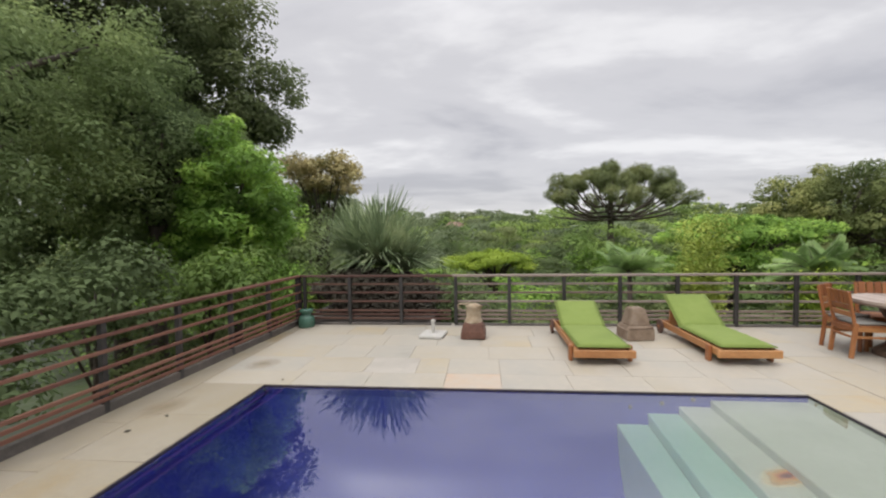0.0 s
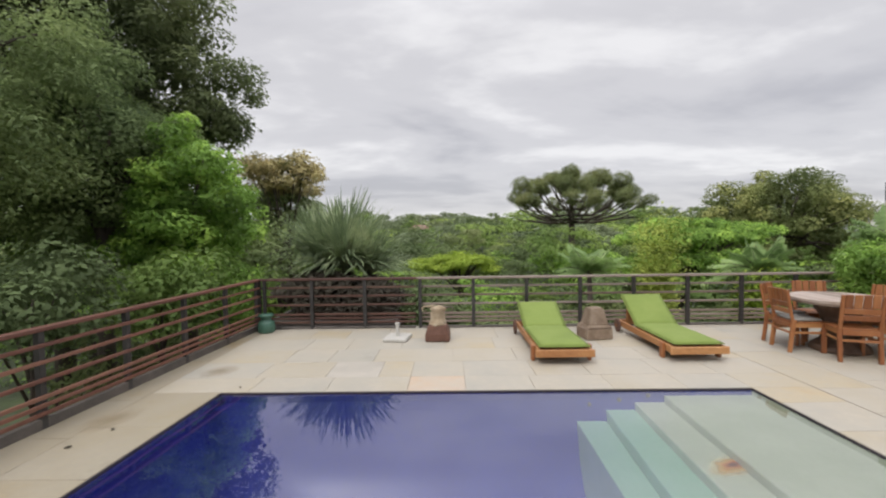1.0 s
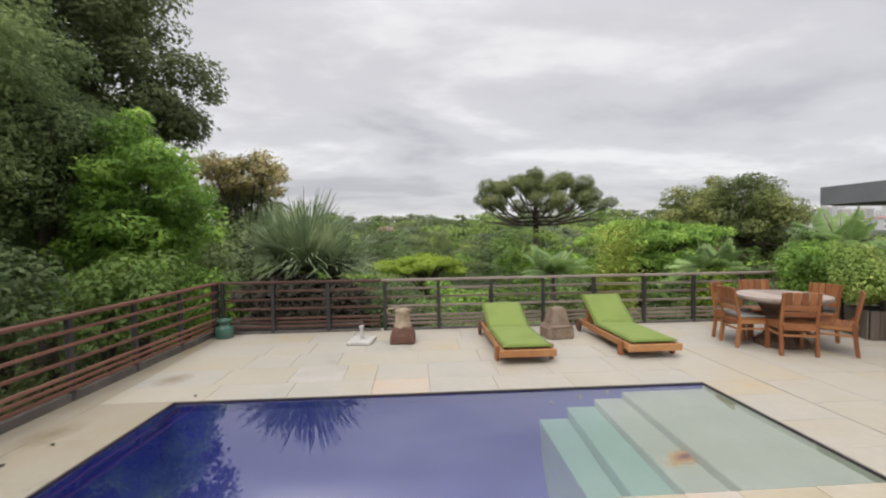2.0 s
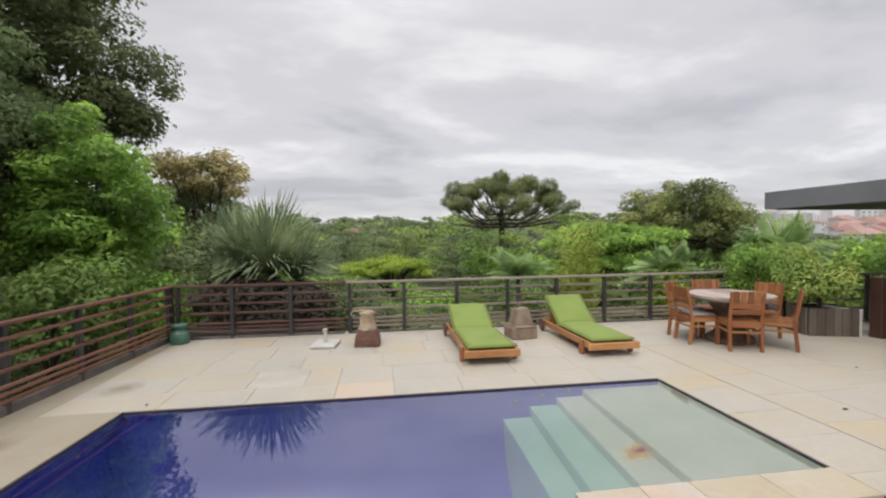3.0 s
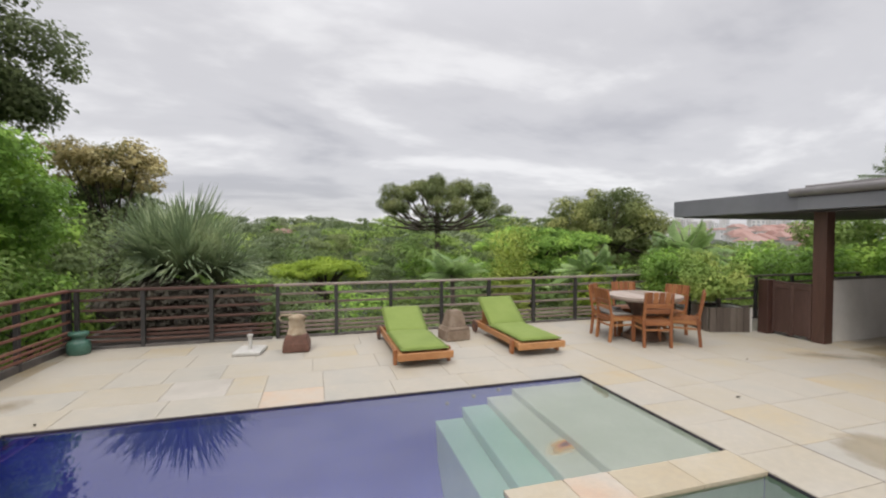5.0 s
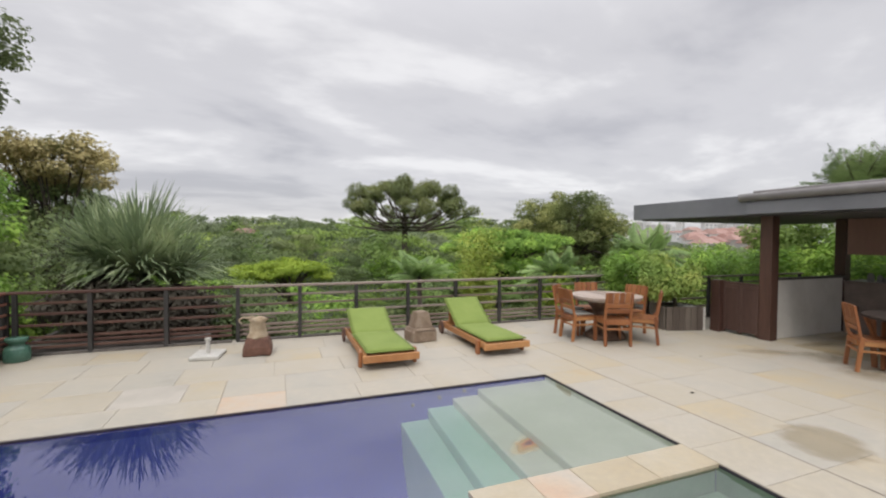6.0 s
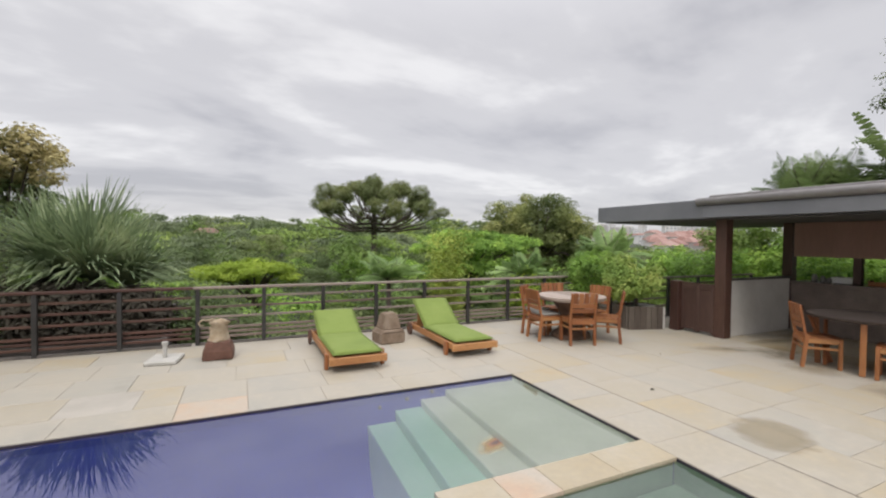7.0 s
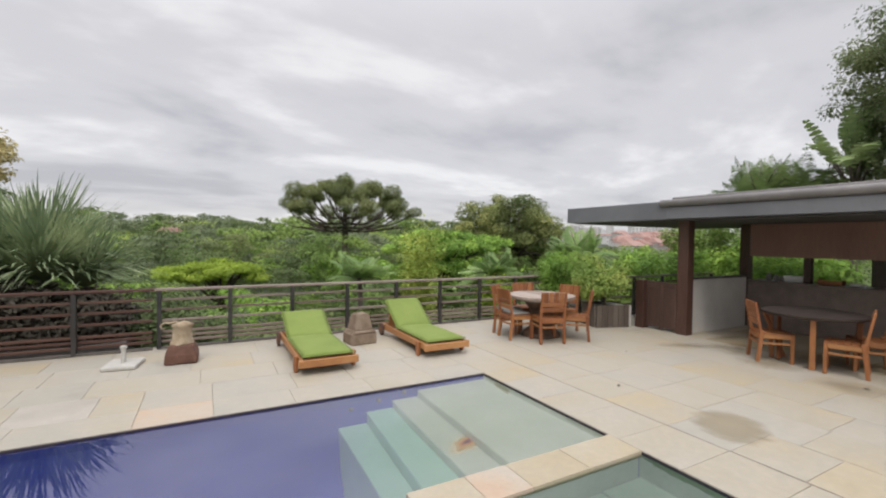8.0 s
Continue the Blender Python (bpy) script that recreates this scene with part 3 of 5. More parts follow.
def make_pool():
    pool = thing("swimming_pool", pose(0, 0, 0), "rectangular swimming pool lined with deep blue mosaic, pale steps", "swimming pool", kind="structure")
    # a floor that curves up into the walls
    bm, nx, ny = bmesh.new(), 30, 24
    grid = {}
    for i in range(nx + 1):
        for j in range(ny + 1):
            y = POOL_N + (POOL_Y - POOL_N) * j / ny
            x = west(y) + (POOL_X - west(y)) * i / nx
            e = 1.0
            for d in (x - west(y), POOL_Y - y, y - POOL_N):
                s = min(1.0, d / 1.3)
                e *= (1 - (1 - s) ** 2) ** 0.5
            grid[i, j] = bm.verts.new((x, y, -0.12 - 1.2 * e))
    for i in range(nx):
        for j in range(ny):
            bm.faces.new((grid[i, j], grid[i + 1, j], grid[i + 1, j + 1], grid[i, j + 1]))
    part("pool_floor", bm, TILE_BLUE, pool, "", True)
    slant_west(part("pool_wall", box(-0.02, POOL_N, -1.35, 0.0, POOL_Y, -0.034), TILE_BLUE, pool))
    part("pool_wall", box(-0.02, POOL_Y, -1.2, POOL_X + 0.02, POOL_Y + 0.02, -0.034), TILE_BLUE, pool)
    part("pool_wall", box(POOL_X, POOL_N, -1.2, POOL_X + 0.02, POOL_Y, -0.034), TILE_BLUE, pool)
    part("pool_wall", box(-0.02, POOL_N - 0.02, -1.2, POOL_X + 0.02, POOL_N, -0.034), TILE_BLUE, pool)
    # a thin dark strip below the coping, in front of the slab edges
    for x0, y0, x1, y1 in ((0.0, POOL_Y - 0.004, POOL_X, POOL_Y), (POOL_X - 0.004, POOL_N, POOL_X, POOL_Y - 0.004), (0.0, POOL_N, 0.004, POOL_Y - 0.004)):
        slant_west(part("waterline_band", box(x0, y0, -0.034, x1, y1, -0.010), WATERLINE, pool, "dark strip below the coping"))
    part("shelf_lining", box(POOL_X - 0.004, CURB1, -0.3, POOL_X, POOL_Y - 0.006, -0.0345), TILE_PALE, pool, "pale lining beside the shelf")
    part("spa_lining", box(POOL_X - 0.004, POOL_N + 0.004, -0.5, POOL_X, CURB0 + 0.015, -0.0345), TILE_GREEN, pool, "green lining of the spa")
    edges = (4.937, 4.610, 4.288, 3.957)
    heights = (-0.080, -0.152, -0.226, -0.336)
    skews = (0.028, 0.040, 0.055, 0.024)
    tiles = (TILE_PALE, TILE_PALE, TILE_AQUA, TILE_AQUA)
    right = POOL_X - 0.006
    for k, (x, z, tl) in enumerate(zip(edges, heights, tiles)):
        st = part("step", box(x, CURB1 + 0.003, -1.34, right, POOL_Y - 0.003, z, 0.008), tl, pool, "submerged pale shelf" if k == 0 else "pale submerged step")
        for v in st.data.vertices:
            side = k if v.co.x < (x + right) / 2 else k - 1
            if side >= 0:
                v.co.x -= skews[side] * (POOL_Y - v.co.y)
        right = x - 0.003
    # the wall between pool and spa
    part("spa_wall", box(SPA_X, CURB0 + 0.02, -1.04, POOL_X - 0.005, CURB1 - 0.02, -0.034), TILE_GREEN, pool)
    part("spa_wall", box(SPA_X + 0.02, POOL_N + 0.002, -1.04, SPA_X + 0.30, CURB0 + 0.018, -0.034), TILE_PALE, pool)
    part("spa_floor", box(SPA_X + 0.31, POOL_N + 0.003, -1.04, POOL_X - 0.003, CURB0 + 0.017, -0.42), TILE_GREEN, pool, "green-tinged spa floor")
    part("spa_bench", box(5.45, POOL_N + 0.004, -0.418, POOL_X - 0.004, CURB0 - 0.0, -0.22, 0.01), TILE_GREEN, pool)
    part("spa_bench", box(4.25, 1.25, -0.417, 5.44, CURB0 - 0.0, -0.23, 0.01), TILE_GREEN, pool)
    for x, y, z in ((5.35, 1.22, -0.22), (4.75, 1.12, -0.2)):
        part("water_inlet", lathe([(0.0, 0), (0.03, 0), (0.034, 0.006), (0.022, 0.012), (0.012, 0.007)], 14), BRASS, pool).location = (x, y, z)
    for x, z in ((4.76, -0.075), (4.44, -0.12), (4.11, -0.17)):
        n = part("wall_nozzle", lathe([(0.022, 0), (0.022, 0.02), (0.012, 0.026)], 12), BRASS, pool)
        n.matrix_local = pose(x, POOL_Y - 0.001, z, 90, 0, 0)
    wt = part("water", box(0.001, POOL_N + 0.001, WATER_Z - 0.001, POOL_X - 0.001, POOL_Y - 0.001, WATER_Z), WATER)
    bm = bmesh.new()
    vs = [bm.verts.new(c) for c in ((0.001, POOL_N, WATER_Z), (POOL_X - 0.001, POOL_N, WATER_Z), (POOL_X - 0.001, POOL_Y - 0.001, WATER_Z), (0.001, POOL_Y - 0.001, WATER_Z))]
    bm.faces.new(vs)
    wt.data = finish(bm, "water", WATER)
    slant_west(wt)
    wt.visible_shadow = False
    tagged(wt, "still clear pool water mirroring palm and sky", "water", kind="structure")
    st = part("rust_stain", disc(0.9), RUST)
    st.matrix_world = pose(4.80, 2.66, -0.149, 0, 0, 24) @ Matrix.Diagonal((0.42, 0.38, 1, 1))
    tagged(st, "orange rust stain on a submerged pool step", "stain")


make_pool()


# ---- railings ----
def railing(label, length, posts, outside, wood, slats, plinth):
    """A run along its own x from 0 to length: dark posts, flat top rail, spaced slats, three close slats, low plinth. outside: the slats' y."""
    r = thing("railing", pose(0, 0, 0), label, "railing")
    for x in posts:
        part("post", box(x - 0.03, -0.03, 0.0, x + 0.03, 0.03, 0.905, 0.004), STEEL, r)
    part("top_rail", box(-0.03, -0.045, 0.905, length + 0.03, 0.045, 0.945, 0.006), wood, r)
    for z, h in slats:
        part("slat", box(0, outside - 0.0125, z - h / 2, length, outside + 0.0125, z + h / 2, 0.004), wood, r)
    part("plinth", box(0, -0.028, 0.0, length, 0.028, plinth, 0.004), CONCRETE, r)
    return r


FAR_SLATS = ((0.765, 0.037), (0.605, 0.037), (0.44, 0.037), (0.262, 0.04), (0.188, 0.04), (0.112, 0.04))
SIDE_SLATS = ((0.78, 0.036), (0.625, 0.036), (0.46, 0.036), (0.30, 0.038), (0.225, 0.038), (0.15, 0.038))
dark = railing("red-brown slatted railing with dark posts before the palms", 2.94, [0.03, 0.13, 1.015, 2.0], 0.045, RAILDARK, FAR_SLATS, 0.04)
dark.matrix_world = pose(-1.0, 7.2, 0)
far = railing("weathered grey-brown wooden rail with dark posts above the garden", 7.96, [0.03 + 0.985 * k for k in range(9)] + [7.95], 0.045, RAILGREY, FAR_SLATS, 0.04)
far.matrix_world = pose(2.0, 7.2, 0)
side = railing("reddish brown slatted railing with dark posts beside the pool", 10.6, [0.03 + 1.0 * k for k in range(11)], 0.045, RAILWOOD, SIDE_SLATS, 0.095)
side.matrix_world = pose(-0.985, 7.15, 0, 0, 0, -93.3)
back = railing("slatted railing behind the gate", 4.4, [0.03 + 1.08 * k for k in range(5)], 0.045, RAILGREY, FAR_SLATS, 0.04)
back.matrix_world = pose(10.75, 6.3, 0)
short = railing("short return of the slatted railing behind the planter", 0.86, [0.03, 0.83], 0.045, RAILGREY, FAR_SLATS, 0.04)
short.matrix_world = pose(10.03, 7.13, 0, 0, 0, -90)


trough = thing("planting_trough", pose(0, 0, 0), "dark concrete planting trough behind the far railing", "planter")
part("front_wall", box(-1.05, 7.62, -2.9, 1.55, 7.74, 0.06, 0.01), CONCRETE, trough)
part("back_wall", box(-1.05, 10.8, -3.4, 1.55, 10.92, 0.2, 0.01), CONCRETE, trough)
for xw in (-1.05, 1.45):
    part("side_wall", box(xw, 7.745, -3.2, xw + 0.1, 10.795, 0.06, 0.01), CONCRETE, trough)
part("soil", box(-0.94, 7.746, -3.2, 1.44, 10.794, 0.03), SOIL, trough)


# ---- sun loungers ----
def lounger(angle):
    r = thing("sun_lounger", pose(0, 0, 0), "teak sun lounger with green canvas mattress, backrest raised", "sun lounger", "sun loungers by the pool")
    w, ln = 0.68, 1.92
    for s in (-1, 1):
        part("side_rail", box(s * w / 2 - 0.02, 0.02, 0.105, s * w / 2 + 0.02, ln, 0.205, 0.008), TEAK_LONG, r)
        part("leg", box(s * (w / 2 + 0.045) - 0.024, 0.20, 0.0, s * (w / 2 + 0.045) + 0.024, 0.29, 0.215, 0.008), TEAK, r)
        wheel = part("wheel", lathe([(0.03, -0.02), (0.105, -0.018), (0.115, -0.01), (0.115, 0.01), (0.105, 0.018), (0.03, 0.02)], 20), RAILDARK, r, "dark wooden wheel")
        wheel.matrix_local = pose(s * (w / 2 + 0.05), ln - 0.14, 0.115, 0, 90, 0)
        part("hub", lathe([(0.022, -0.028), (0.03, -0.024), (0.03, 0.024), (0.022, 0.028)], 12), TEAK, wheel)
    part("end_rail", box(-w / 2 - 0.05, 0.0, 0.10, w / 2 + 0.05, 0.04, 0.20, 0.008), TEAK_LONG, r)
    part("end_rail", box(-w / 2 + 0.02, ln - 0.05, 0.11, w / 2 - 0.02, ln - 0.01, 0.195, 0.008), TEAK_LONG, r)
    for k in range(9):
        y = 0.1 + k * 0.13
        part("slat", box(-w / 2 + 0.02, y, 0.18, w / 2 - 0.02, y + 0.09, 0.2, 0.004), TEAK_LONG, r)
    back_m = pose(0, 1.20, 0.20, angle, 0, 0)
    part("backrest_frame", box(-w / 2 + 0.03, 0.0, -0.03, w / 2 - 0.03, 0.74, 0.0, 0.005, back_m), TEAK_LONG, r)
    part("prop", box(-0.28, 0.0, -0.02, 0.28, 0.03, 0.62 * math.sin(radians(angle)) - 0.02, 0.004, pose(0, 1.68, 0.17, 6, 0, 0)), TEAK_LONG, r)

    def pad(x0, y0, x1, y1, m, seed):
        """A stuffed canvas pad, puffed in the middle, with rounded corners and a seam."""
        bm = bmesh.new()
        nx, ny, th = 12, 18, 0.075
        rng = random.Random(seed)
        grid = {}
        for top in (1, 0):
            for i in range(nx + 1):
                for j in range(ny + 1):
                    u, v = i / nx * 2 - 1, j / ny * 2 - 1
                    e = max(0, (1 - abs(u) ** 6) * (1 - abs(v) ** 10))
                    z = th * 0.5 + (th * 0.5 * e ** 0.5 + 0.006 * e * rng.uniform(-1, 1)) * (1 if top else -1)
                    grid[top, i, j] = bm.verts.new(m @ Vector(((x0 + x1) / 2 + u * (x1 - x0) / 2, (y0 + y1) / 2 + v * (y1 - y0) / 2, z)))
        for top in (1, 0):
            for i in range(nx):
                for j in range(ny):
                    q = [grid[top, i, j], grid[top, i + 1, j], grid[top, i + 1, j + 1], grid[top, i, j + 1]]
                    bm.faces.new(q if top else q[::-1])
        bmesh.ops.remove_doubles(bm, verts=bm.verts, dist=0.0005)
        return bm

    mat = part("mattress", pad(-0.335, 0.03, 0.335, 1.26, pose(0, 0, 0.2), 3), CUSHION, r, "green canvas seat pad", True)

    def piping(x0, y0, x1, y1, m):
        """A thin welt round the middle of a pad."""
        bm = bmesh.new()
        ring = [(x0, y0), (x1, y0), (x1, y1), (x0, y1)]
        for k in range(4):
            a, b = ring[k], ring[(k + 1) % 4]
            tube(bm, [m @ Vector((*a, 0.0375)), m @ Vector((*b, 0.0375))], [0.006, 0.006], 6)
        return bm

    part("piping", piping(-0.335, 0.03, 0.335, 1.26, pose(0, 0, 0.2)), CUSHION, mat)
    mat2 = part("back_pad", pad(-0.335, 0.0, 0.335, 0.74, back_m, 4), CUSHION, r, "green canvas back pad", True)
    part("piping", piping(-0.335, 0.0, 0.335, 0.74, back_m), CUSHION, mat2)
    return r


lounger(24).matrix_world = pose(4.085, 4.86, 0, 0, 0, 0)
lounger(34).matrix_world = pose(5.885, 4.93, 0, 0, 0, 0.4)


# ---- round table and chairs ----
def dining_chair():
    r = thing("dining_chair", pose(0, 0, 0), "orange-brown teak dining chair with slatted back", "chair", "teak chairs round the tables")
    w, d = 0.47, 0.45
    for s in (-1, 1):
        part("front_leg", box(s * (w / 2 - 0.025) - 0.022, d - 0.045, 0.0, s * (w / 2 - 0.025) + 0.022, d, 0.42, 0.005), TEAK, r)
        bm = box(s * (w / 2 - 0.025) - 0.022, -0.022, 0.0, s * (w / 2 - 0.025) + 0.022, 0.026, 0.47, 0.005, Matrix.Shear("XZ", 4, (0, 0)) @ pose(0, 0, 0, -6, 0, 0))
        part("back_leg", bm, TEAK, r)
        part("back_post", box(s * (w / 2 - 0.025) - 0.02, -0.002, 0.0, s * (w / 2 - 0.025) + 0.02, 0.032, 0.46, 0.005, pose(0, 0.02, 0.43, 10, 0, 0)), TEAK, r)
        part("side_rail", box(s * (w / 2 - 0.025) - 0.013, 0.03, 0.355, s * (w / 2 - 0.025) + 0.013, d - 0.045, 0.42, 0.004), TEAK_LONG, r)
    for s in (-1, 1):
        part("stretcher", box(s * (w / 2 - 0.025) - 0.010, 0.03, 0.268, s * (w / 2 - 0.025) + 0.010, d - 0.045, 0.298, 0.003), TEAK_LONG, r)
    part("stretcher", box(-w / 2 + 0.045, 0.004, 0.268, w / 2 - 0.045, 0.024, 0.298, 0.003), TEAK, r)
    part("front_rail", box(-w / 2 + 0.045, d - 0.035, 0.355, w / 2 - 0.045, d - 0.01, 0.42, 0.004), TEAK, r)
    part("back_rail", box(-w / 2 + 0.045, 0.0, 0.355, w / 2 - 0.045, 0.025, 0.42, 0.004), TEAK, r)
    for k in range(6):
        part("seat_slat", box(-w / 2 + 0.005, 0.03 + k * 0.071, 0.42, w / 2 - 0.005, 0.03 + k * 0.071 + 0.064, 0.437, 0.003), TEAK, r)
    bt = pose(0, 0.02, 0.43, 10, 0, 0)
    part("lower_back_rail", box(-w / 2 + 0.045, 0.003, 0.115, w / 2 - 0.045, 0.026, 0.185, 0.004, bt), TEAK, r)
    part("mid_back_rail", box(-w / 2 + 0.045, 0.003, 0.205, w / 2 - 0.045, 0.026, 0.278, 0.004, bt), TEAK, r)
    for k in range(4):
        x = -w / 2 + 0.05 + k * 0.0935
        part("back_slat", box(x, 0.004, 0.285, x + 0.082, 0.024, 0.465, 0.004, bt), TEAK, r)
    return r


TABLE = (8.17, 5.45)
chair = dining_chair()


def toward(x, y, tx, ty, turn=0):
    """A chair whose back stands at x, y and which faces tx, ty."""
    return pose(x, y, 0, 0, 0, math.degrees(math.atan2(-(tx - x), ty - y)) + turn)


chair.matrix_world = toward(7.87, 4.81, *TABLE, 6)
for x, y, turn in ((7.40, 5.55, 0), (7.66, 6.14, 0), (8.72, 4.80, 4), (9.02, 5.62, 0), (8.45, 6.32, 0)):
    copy_thing(chair, toward(x, y, *TABLE, turn))


def seat_cushion(m):
    bm = box(-0.2, 0.05, 0.438, 0.2, 0.43, 0.478, 0.016)
    c = part("seat_cushion", bm, CUSHION_GREY, None, "", True)
    c.matrix_world = m
    tagged(c, "thin grey canvas cushion lying on a chair seat", "cushion", "grey seat cushions")


seat_cushion(toward(7.40, 5.55, *TABLE))
seat_cushion(toward(7.66, 6.14, *TABLE))


def round_table():
    r = thing("round_table", pose(*TABLE, 0), "round weathered wood table on a heavy stump base", "table")
    top = part("tabletop", lathe([(0.50, 0.685), (0.575, 0.69), (0.575, 0.722), (0.50, 0.722)], 40, 1.0, 0.002, 5), GREYWOOD, r, "weathered pale tabletop of planks")
    n, rad = 9, 0.605
    for k in range(n):
        x0, x1 = -rad + 2 * rad * k / n + 0.002, -rad + 2 * rad * (k + 1) / n - 0.002
        xs = [x0 + (x1 - x0) * q / 5 for q in range(6)]
        edge = [(x, math.sqrt(max(0.0004, rad * rad - x * x))) for x in xs] + [(x, -math.sqrt(max(0.0004, rad * rad - x * x))) for x in reversed(xs)]
        bm = bmesh.new()
        z = 0.762 + 0.002 * math.sin(k * 2.3)
        lo = [bm.verts.new((x, y, 0.724)) for x, y in edge]
        hi = [bm.verts.new((x, y, z)) for x, y in edge]
        bm.faces.new(hi[::-1])
        bm.faces.new(lo)
        for q in range(len(edge)):
            w = (q + 1) % len(edge)
            bm.faces.new((lo[w], lo[q], hi[q], hi[w]))
        bmesh.ops.recalc_face_normals(bm, faces=bm.faces)
        part("plank", bm, GREYPLANK, top)
    part("pedestal", lathe([(0.36, 0.0), (0.375, 0.03), (0.34, 0.08), (0.24, 0.16), (0.21, 0.30), (0.22, 0.48), (0.29, 0.60), (0.33, 0.684)], 22, 0.92, 0.022, 8), STUMP, r, "carved dark stump pedestal")
    return r


round_table()


# ---- stone pieces, parasol base, ceramic stool ----
def carved_pedestal():
    r = thing("stone_pedestal", pose(4.955, 6.33, 0, 0, 0, 8), "carved sandstone pedestal block between the loungers", "stone pedestal")
    bm = box(-0.222, -0.2, 0.0, 0.222, 0.2, 0.19, 0.018)
    part("base", bm, ROCK, r)
    bm = bmesh.new()
    for z0, z1, a, b in ((0.192, 0.235, 0.212, 0.18), (0.235, 0.495, 0.165, 0.108)):
        lo = [bm.verts.new((sx * a, sy * a, z0)) for sx, sy in ((-1, -1), (1, -1), (1, 1), (-1, 1))]
        hi = [bm.verts.new((sx * b, sy * b, z1)) for sx, sy in ((-1, -1), (1, -1), (1, 1), (-1, 1))]
        for k in range(4):
            bm.faces.new((lo[k], lo[(k + 1) % 4], hi[(k + 1) % 4], hi[k]))
        bm.faces.new(hi)
        bm.faces.new(lo[::-1])
    bmesh.ops.bevel(bm, geom=bm.edges[:], offset=0.012, segments=2, affect="EDGES")
    part("shaft", bm, ROCK, r)


def rough(bm, seed, amount, scale):
    for v in bm.verts:
        n = noise.noise_vector(v.co * scale + Vector((seed, seed * 2, 0)))
        v.co += n * amount
    return bm


def boulder_ornament():
    r = thing("stone_ornament", pose(2.375, 6.27, 0, 0, 0, -4), "rough carved stone ornament on a rust-brown block", "stone ornament")
    bm = box(-0.195, -0.17, 0.0, 0.195, 0.17, 0.26, 0.02)
    bmesh.ops.subdivide_edges(bm, edges=bm.edges[:], cuts=3, use_grid_fill=True)
    for v in bm.verts:
        k = 1 - 0.24 * max(0, v.co.z - 0.12) / 0.14
        v.co.x *= k
        v.co.y *= k
    part("block", rough(bm, 3, 0.012, 6), ROCK_RED, r, "rust-brown stone block")
    bm = lathe([(0.14, 0.24), (0.14, 0.27), (0.128, 0.31), (0.115, 0.37), (0.105, 0.44), (0.108, 0.485), (0.128, 0.515), (0.12, 0.54), (0.06, 0.56), (0.0, 0.565)], 22, 0.8, 0.014, 4)
    part("carving", rough(bm, 8, 0.034, 11), ROCK_PALE, r, "pale rough tapering stone", True)
    for s, mat, label in ((-1, ROCK_PALE, "thin pale curling horn"), (1, BARK, "thin dark curling horn")):
        bm = bmesh.new()
        tube(bm, [(s * x, 0.02, z) for x, z in ((0.02, 0.53), (0.09, 0.56), (0.16, 0.545), (0.215, 0.555), (0.26, 0.52), (0.25, 0.475), (0.20, 0.47))], [0.02, 0.016, 0.013, 0.012, 0.01, 0.008, 0.005], 7)
        part("horn", rough(bm, 5, 0.014, 16), mat, r, label, True)


def parasol_base():
    r = thing("parasol_base", pose(1.70, 6.35, 0, 0, 0, -8), "white concrete parasol base with a short tube", "parasol base")
    part("slab", box(-0.195, -0.225, 0.0, 0.195, 0.225, 0.055, 0.012), OLDWHITE, r)
    tb = part("tube", lathe([(0.029, 0.053), (0.029, 0.235), (0.022, 0.236), (0.022, 0.21)], 16), OLDWHITE, r)
    part("collar", lathe([(0.030, 0.235), (0.040, 0.237), (0.040, 0.275), (0.030, 0.278)], 16), OLDWHITE, tb)


def ceramic_stool():
    r = thing("ceramic_stool", pose(-0.755, 6.98, 0), "green glazed ceramic garden stool in the corner", "garden stool")
    part("body", lathe([(0.138, 0.0), (0.15, 0.02), (0.15, 0.10), (0.143, 0.17), (0.125, 0.205), (0.09, 0.215), (0.088, 0.25), (0.115, 0.275), (0.128, 0.29), (0.13, 0.32), (0.12, 0.333), (0.0, 0.335)], 26), GLAZE, r, "", True)


carved_pedestal()
boulder_ornament()
parasol_base()
ceramic_stool()


# ---- planter with shrubs ----
def planter():
    r = thing("wooden_planter", pose(10.12, 5.66, 0, 0, 0, -18), "weathered wooden planter box", "planter")
    w, d, h = 0.74, 0.58, 0.46
    for s in (-1, 1):
        n = 6
        for k in range(n):
            x = -w / 2 + k * w / n
            part("board", box(x + 0.003, s * d / 2 - 0.015, 0.0, x + w / n - 0.003, s * d / 2 + 0.015, h, 0.004), PLANTERWOOD, r)
        for k in range(4):
            y = -d / 2 + 0.017 + k * (d - 0.034) / 4
            part("board", box(s * w / 2 - 0.03, y + 0.003, 0.0, s * w / 2, y + (d - 0.034) / 4 - 0.003, h, 0.004), PLANTERWOOD, r)
    part("soil", box(-w / 2 + 0.035, -d / 2 + 0.018, 0.02, w / 2 - 0.035, d / 2 - 0.018, h - 0.05), SOIL, r)


planter()
rngs = np.random.default_rng(31)
tree("shrub", (10.12, 5.66, 0.41), crown_clumps(rngs, (10.1, 5.75, 0.95), 0.74, 0.46, 0.46, 36, 0.16, 0.28), 3800, 0.062, LEAF_SHRUB, "leafy green shrub with yellowish tips in a planter", 32, girth=0.03, limbs=10)
tree("shrub", (10.3, 6.9, -0.03), crown_clumps(rngs, (9.75, 6.6, 1.0), 0.55, 0.5, 0.42, 26, 0.18, 0.3), 3600, 0.065, LEAF_BRIGHT, "dense green shrub behind the planter", 33, girth=0.03, limbs=10)


